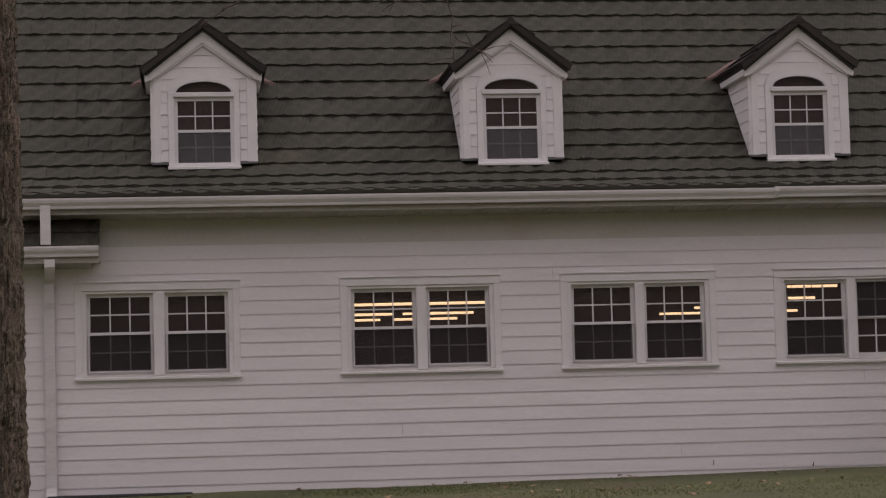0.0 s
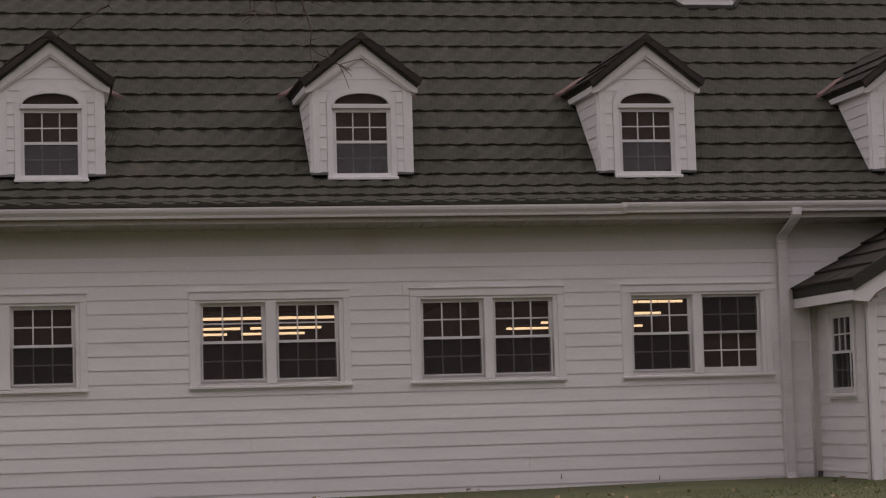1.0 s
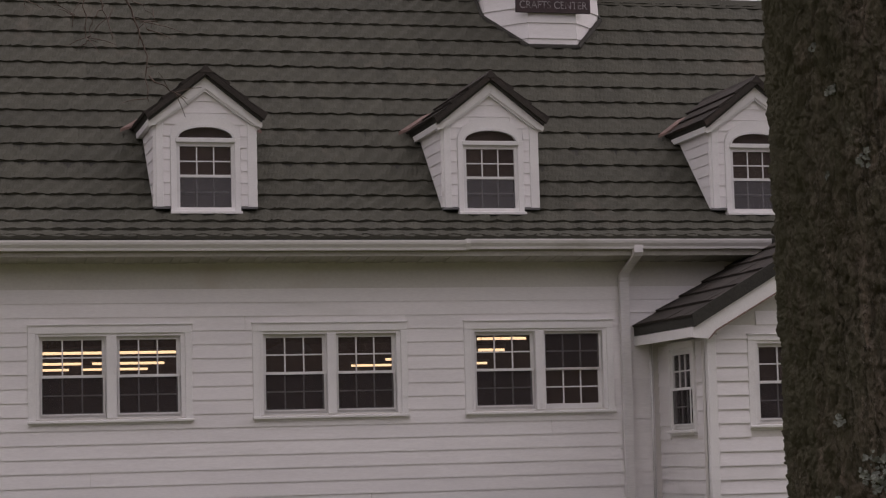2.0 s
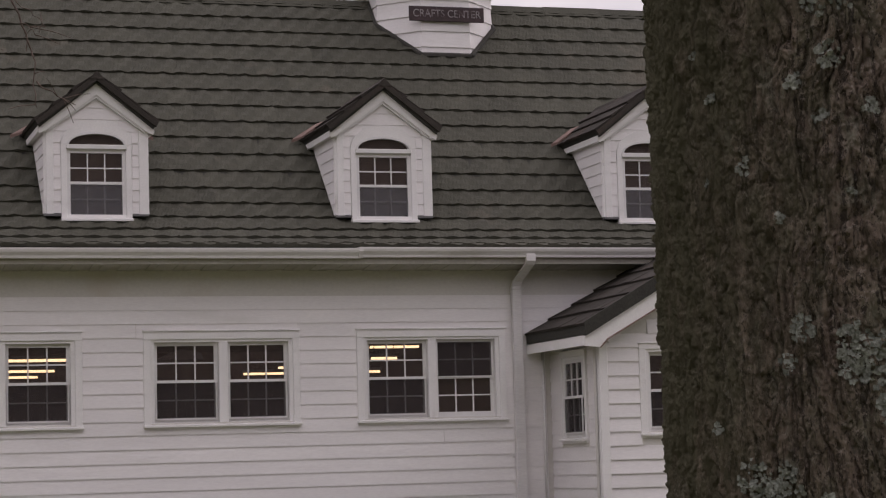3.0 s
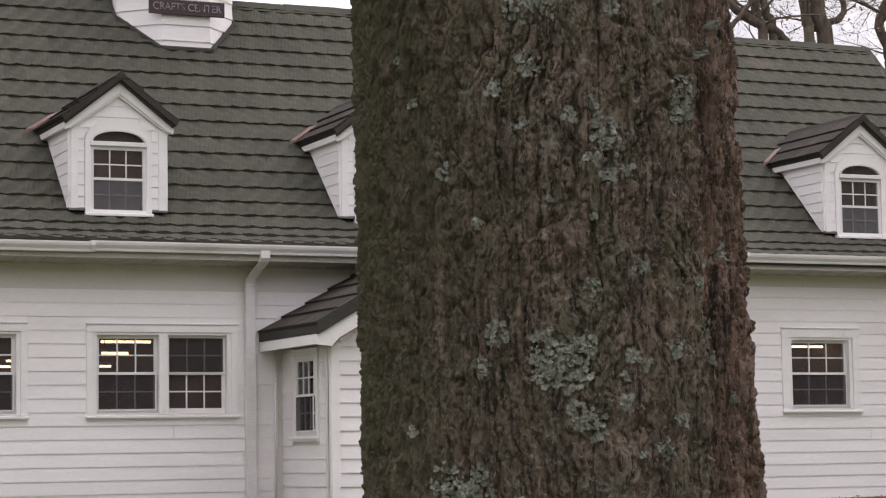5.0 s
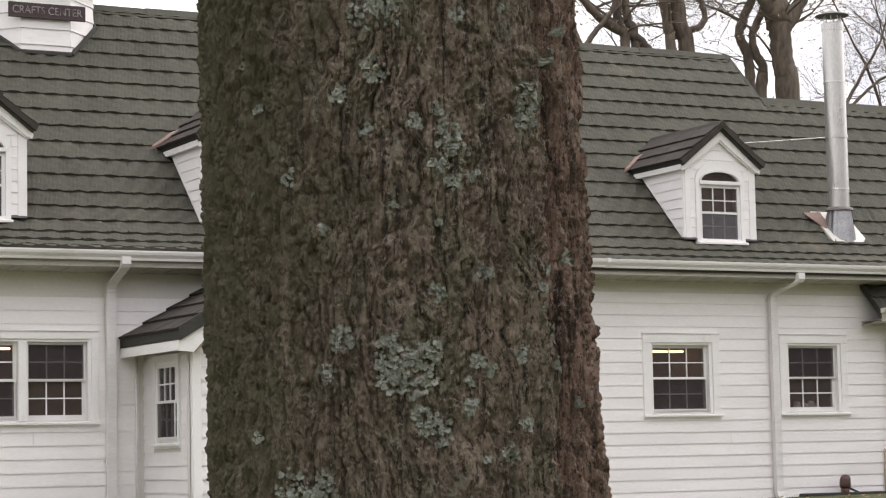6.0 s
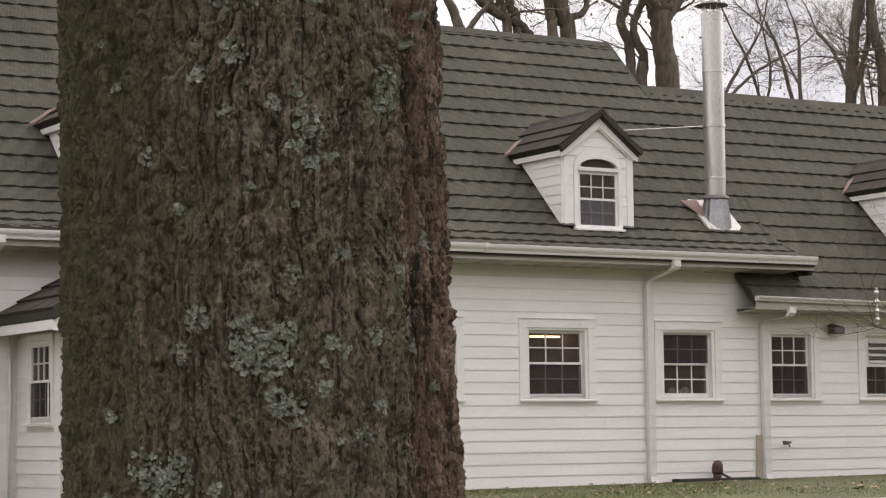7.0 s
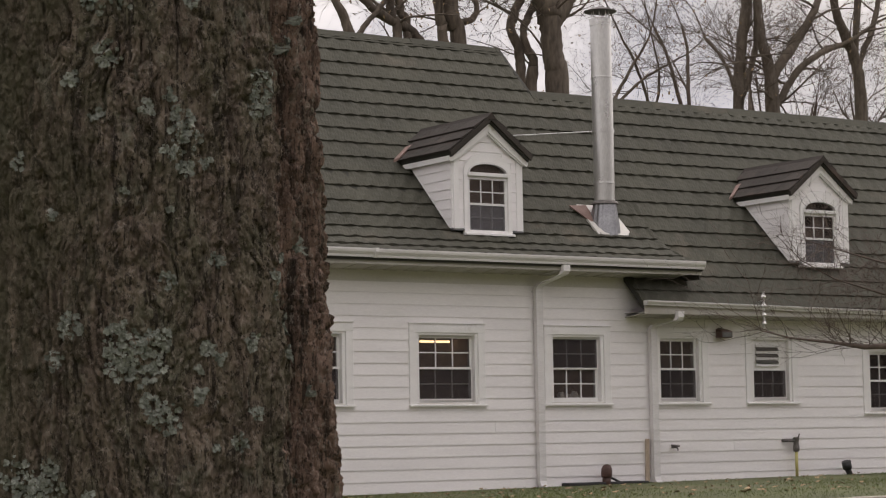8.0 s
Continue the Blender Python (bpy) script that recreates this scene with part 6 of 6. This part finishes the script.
    for pts, r0 in stems:
        fine = twig([(p[0], p[1], p[2]) for p in pts], r0)
        for _ in range(4):
            a = rng.choice(fine[len(fine) // 2:])
            w = Vector((rng.gauss(0, 0.09), rng.gauss(0, 0.05), rng.gauss(-0.04, 0.06)))
            bm = tube(bm_new(), [a, a + w * 0.6 + Vector((0, 0, 0.01)), a + w], [0.004, 0.003, 0.002], 4)
            part("twig", bm, M_TWIG, r)
    return r


near_tree()


def lawn_tree():
    """A small bare tree on the lawn; its fine branches reach across the wing's wall."""
    x, y = 28.9, -4.0
    gz = ground_z(x, y)
    r = root("bare_tree", pose(x, y, gz), "small bare ornamental tree with fine branches on the lawn", "tree")
    rng = random.Random(8)
    bm = tube(bm_new(), [(0, 0, -0.05), (0.02, 0, 0.5), (-0.05, 0.02, 1.2), (-0.02, 0, 2.0), (0.1, 0.05, 3.2)], [0.13, 0.10, 0.085, 0.065, 0.03], 10)
    part("trunk", bm, M_WOODTREE, r, smooth=True)
    verts, faces = [], []
    main = [(-0.05, 0, 1.70), (-1.0, 0, 1.90), (-1.82, 0, 2.14), (-2.3, 0.02, 2.12), (-2.8, 0, 2.17), (-3.9, 0, 2.25), (-4.6, 0.0, 2.38)]
    bm = tube(bm_new(), main, [0.075, 0.068, 0.054, 0.042, 0.028, 0.016, 0.007], 7)
    part("limb", bm, M_TWIG, r, smooth=True)
    for i in range(34):
        f = rng.uniform(1.0, 5.9)
        a, b = Vector(main[int(f)]), Vector(main[min(int(f) + 1, 6)])
        p = a.lerp(b, f % 1)
        grow(rng, verts, faces, p, (rng.gauss(-0.7, 0.4), rng.gauss(0, 0.4), rng.uniform(-0.1, 0.9)), rng.uniform(0.7, 1.2), 0.007, 3, 5, bend=0.25, fork=(1, 2))
    for i in range(6):
        p = Vector((rng.uniform(-0.6, 0.1), 0, rng.uniform(1.9, 3.0)))
        grow(rng, verts, faces, p, (rng.gauss(-1.0, 0.3), rng.gauss(0, 0.4), rng.uniform(0.2, 0.9)), rng.uniform(1.2, 1.8), 0.014, 2, 5, bend=0.22, fork=(1, 2))
    # upper limbs, finely divided
    for path in ([(0.0, 0, 2.4), (-0.9, 0.05, 2.95), (-1.8, 0, 2.92 - gz), (-2.85, 0.05, 3.15 - gz), (-3.6, 0, 3.42 - gz), (-4.1, 0, 3.8 - gz)],
                 [(0.05, 0, 2.8), (-0.9, 0.1, 3.5), (-1.75, 0.1, 3.45 - gz), (-2.6, 0.15, 3.62 - gz), (-3.4, 0.1, 3.75 - gz)]):
        part("limb", tube(bm_new(), path, [0.035, 0.026, 0.018, 0.012, 0.008, 0.004][:len(path)], 6), M_TWIG, r, smooth=True)
        for i in range(34):
            f = rng.uniform(1.1, len(path) - 1.05)
            p = Vector(path[int(f)]).lerp(Vector(path[int(f) + 1]), f % 1)
            grow(rng, verts, faces, p, (rng.gauss(-0.6, 0.5), rng.gauss(0, 0.5), rng.gauss(0.0, 0.6)), rng.uniform(0.4, 0.8), 0.006, 3, 5, bend=0.3, fork=(1, 2))
    ob = new("crown", list_mesh("crown", verts, faces, M_TWIG))
    ob.parent = r
    return r


lawn_tree()

# ---------------------------------------------------------------- small things along the wall
def wall_vent(x, z, lean=0.0):
    r = root("vent_pipe", pose(x, -0.28, ground_z(x, -0.28) - 0.02), "dark brown hooded vent pipe standing beside the wall", "vent", group="vent pipes")
    part("pipe", tube(bm_new(), [(0, 0, 0), (lean, 0, z * 0.45)], 0.07, 14), M_BROWN, r, smooth=True)
    part("hood", tube(bm_new(), [(lean, 0, z * 0.40), (lean, 0, z * 0.48), (lean, -0.01, z * 0.8), (lean, -0.02, z * 0.95), (lean, -0.02, z)], [0.085, 0.095, 0.09, 0.065, 0.02], 18), M_BROWN, r, smooth=True)
    return r


v1 = wall_vent(24.22, 0.36)
part("hose", tube(bm_new(), [(0.08, 0, 0.14), (0.2, 0.02, 0.10), (0.36, 0.02, 0.03), (0.5, 0.0, 0.02)], 0.02, 8), M_BLACK, v1, "black hose", smooth=True)
r = root("vent_pipe", pose(29.72, -0.30, ground_z(29.7, -0.3) - 0.02), "tilted dark pipe stub with a collar in the grass", "vent", group="vent pipes")
part("pipe", tube(bm_new(), [(0.05, 0, 0), (-0.02, 0, 0.14)], 0.055, 14), M_BLACK, r, smooth=True)
part("collar", tube(bm_new(), [(-0.015, 0, 0.13), (-0.06, -0.02, 0.25)], 0.085, 16), M_BLACK, r, smooth=True)

bm = box(bm_new(), 23.40, 25.10, -0.33, -0.11, -0.20, -0.045)
thing("timber_sleeper", bm, M_BLACK, "dark timber baulk on the ground against the wall", "timber", bevel=0.012)
bm = box(bm_new(), 0, 0.085, -0.025, 0.0, 0, 0.76)
o = thing("wood_board", bm, M_OLDWOOD, "weathered upright board fixed beside the downspout", "board", bevel=0.004)
o.matrix_basis = pose(25.17, -0.12, -0.10, 0, 1.2, 0)

r = root("wall_tap", pose(25.80, WALL_Y - 0.03, 0.51), "small dark garden tap on the white siding", "tap")
part("body", tube(bm_new(), [(0, 0.02, 0), (0, -0.09, 0)], 0.022, 10), M_DARKSTEEL, r)
part("handle", tube(bm_new(), [(-0.085, -0.07, 0.03), (0.085, -0.07, 0.015)], 0.018, 8), M_DARKSTEEL, r)
part("spout", tube(bm_new(), [(0, -0.08, 0), (0.0, -0.12, -0.02), (0, -0.13, -0.06)], 0.016, 8), M_DARKSTEEL, r)

gx = 28.57
r = root("gas_riser", pose(gx, -0.20, ground_z(gx, -0.2)), "yellow gas pipe with a grey regulator on the wall", "gas pipe")
part("riser", tube(bm_new(), [(0, 0, -0.03), (0, 0, 0.48)], 0.028, 12), M_YELLOW, r, "yellow painted pipe", smooth=True)
part("regulator", tube(bm_new(), [(0, 0, 0.44), (0, 0, 0.50), (0, 0, 0.60), (0, 0, 0.68), (0, 0, 0.70)], [0.05, 0.06, 0.045, 0.06, 0.035], 14), M_DARKSTEEL, r)
part("elbow_pipe", tube(bm_new(), [(0, 0, 0.63), (-0.10, 0, 0.64), (-0.20, 0.0, 0.64), (-0.24, 0.10, 0.64)], 0.03, 10), M_DARKSTEEL, r)
part("valve_lever", tube(bm_new(), [(0.03, -0.02, 0.68), (0.06, -0.03, 0.76)], 0.012, 6), M_DARKSTEEL, r)

r = root("wall_lamp", pose(26.93, WALL_Y - 0.02, 2.48), "weathered brown floodlight under the eave", "wall lamp")
part("bracket", box(bm_new(), -0.05, 0.05, -0.03, 0.0, -0.04, 0.10), M_DARKSTEEL, r, bevel=0.005)
part("housing", prism(bm_new(), [(-0.04, 0.08), (-0.20, 0.03), (-0.20, -0.08), (-0.04, -0.09)], -0.13, 0.13), M_BROWN, r, bevel=0.01)
part("lens", box(bm_new(), -0.11, 0.11, -0.205, -0.20, -0.07, 0.02), M_LEAD, r)

r = root("service_mast", pose(27.36, GY - 0.15, 2.54), "grey metal service bracket hung in front of the gutter", "bracket")
part("rod", tube(bm_new(), [(0, 0, 0), (0, 0, 0.64)], 0.022, 8), M_STEEL, r)
for z in (0.05, 0.20, 0.36, 0.52):
    part("insulator", tube(bm_new(), [(0, 0, z), (0, 0, z + 0.03), (0, 0, z + 0.07)], [0.036, 0.05, 0.03], 12), M_STEEL, r)
part("arm", tube(bm_new(), [(0, 0, 0.5), (0, 0.16, 0.45)], 0.015, 6), M_STEEL, r)

# black edging sheet at the foot of the wall
bm = box(bm_new(), -0.60, 1.30, -0.36, -0.12, -0.36, -0.262)
thing("edging_board", bm, M_BLACK, "black plastic edging lying along the wall's foot", "edging", bevel=0.02)
for x, z in ((8.33, -0.10), (9.72, -0.16)):
    bm = tube(bm_new(), [(0, 0, 0), (0, -0.035, 0.0), (0, -0.04, 0.05)], 0.008, 6)
    o = thing("hook", bm, M_DARKSTEEL, "small rusty hook in the siding", "hook", group="wall hooks")
    o.location = (x, WALL_Y - 0.02, z)

# shop things seen through the glass
r = root("jar", pose(23.62, 0.14, 1.30), "pale jar on the inner window ledge", "jar", group="jars on the ledge")
part("body", tube(bm_new(), [(0, 0, 0), (0, 0, 0.01), (0, 0, 0.12), (0, 0, 0.15), (0, 0, 0.17)], [0.05, 0.065, 0.065, 0.045, 0.045], 16), M_CURTAIN, r, smooth=True)
for x, s in ((23.78, 0.8), (23.90, 1.05), (24.02, 0.7)):
    c = copy_thing(r, pose(x, 0.14, 1.30))
    c.scale = (s, s, s)
bm = box(bm_new(), 23.36, 24.25, 0.06, 0.42, 1.26, 1.30)
thing("inner_ledge", bm, M_OLDWOOD, "wooden ledge inside the window", "shelf")
r = root("ceiling_light", pose(7.45, 4.2, 2.24), "pale tilted ceiling panel in the workshop", "ceiling light")
part("panel", prism(bm_new(), [(-0.30, 0.10), (0.42, 0.10), (0.36, 0.20), (0.10, 0.26)], -0.5, 0.5, "y"), M_FIXTURE, r)
for y in (-0.35, 0.35):
    part("hanger", tube(bm_new(), [(0.1, y, 0.24), (0.1, y, 0.48)], 0.006, 5), M_DARKSTEEL, r)

# added, unseen dark line of bare trees behind the path: blocks low sky, darkens panes
rng = random.Random(31)
verts, faces = [], []
for row, (dist, top) in enumerate(((75.0, 18.0), (95.0, 26.0))):
    n = 260
    for i in range(n + 1):
        x = -170 + 360 * i / n
        y = -29.5 - dist - 0.0012 * (x - 5) ** 2 * -1
        h = top + 3.2 * noise.noise(Vector((x * 0.06, row * 9.0, 0))) + 1.6 * noise.noise(Vector((x * 0.31, row * 5.0, 3))) + rng.uniform(-0.8, 0.8)
        verts += [(x, y, -3.0), (x, y - 1.0, h)]
        if i:
            b = len(verts) - 4
            faces.append((b, b + 2, b + 3, b + 1))
tagged(new("backdrop", list_mesh("backdrop", verts, faces, M_WOODTREE, False)), "added dark line of bare woods out of view, blocking low sky", "woods", kind="structure")

# ---------------------------------------------------------------- roof tiles: one stretch as single pieces, the rest joined
near = [q for q in tiles if 4.4 < q[2] < 10.6]
near = near[:300]
ids = {id(q) for q in near}
for m, kind, _, _ in near:
    piece("roof_tile", TILE_MESHES[kind], roof, m)
verts, faces = [], []
for q in tiles:
    if id(q) in ids:
        continue
    vs, fs = TILE_KINDS[q[1]]
    base = len(verts)
    verts += [tuple(q[0] @ Vector(p)) for p in vs]
    faces += [tuple(base + i for i in f) for f in fs]
me = bpy.data.meshes.new("roof_tiles")
me.from_pydata(verts, [], faces)
me.materials.append(M_TILE)
rest = new("roof_tiles", me)
rest.parent = roof
tagged(rest, kind="stuff")
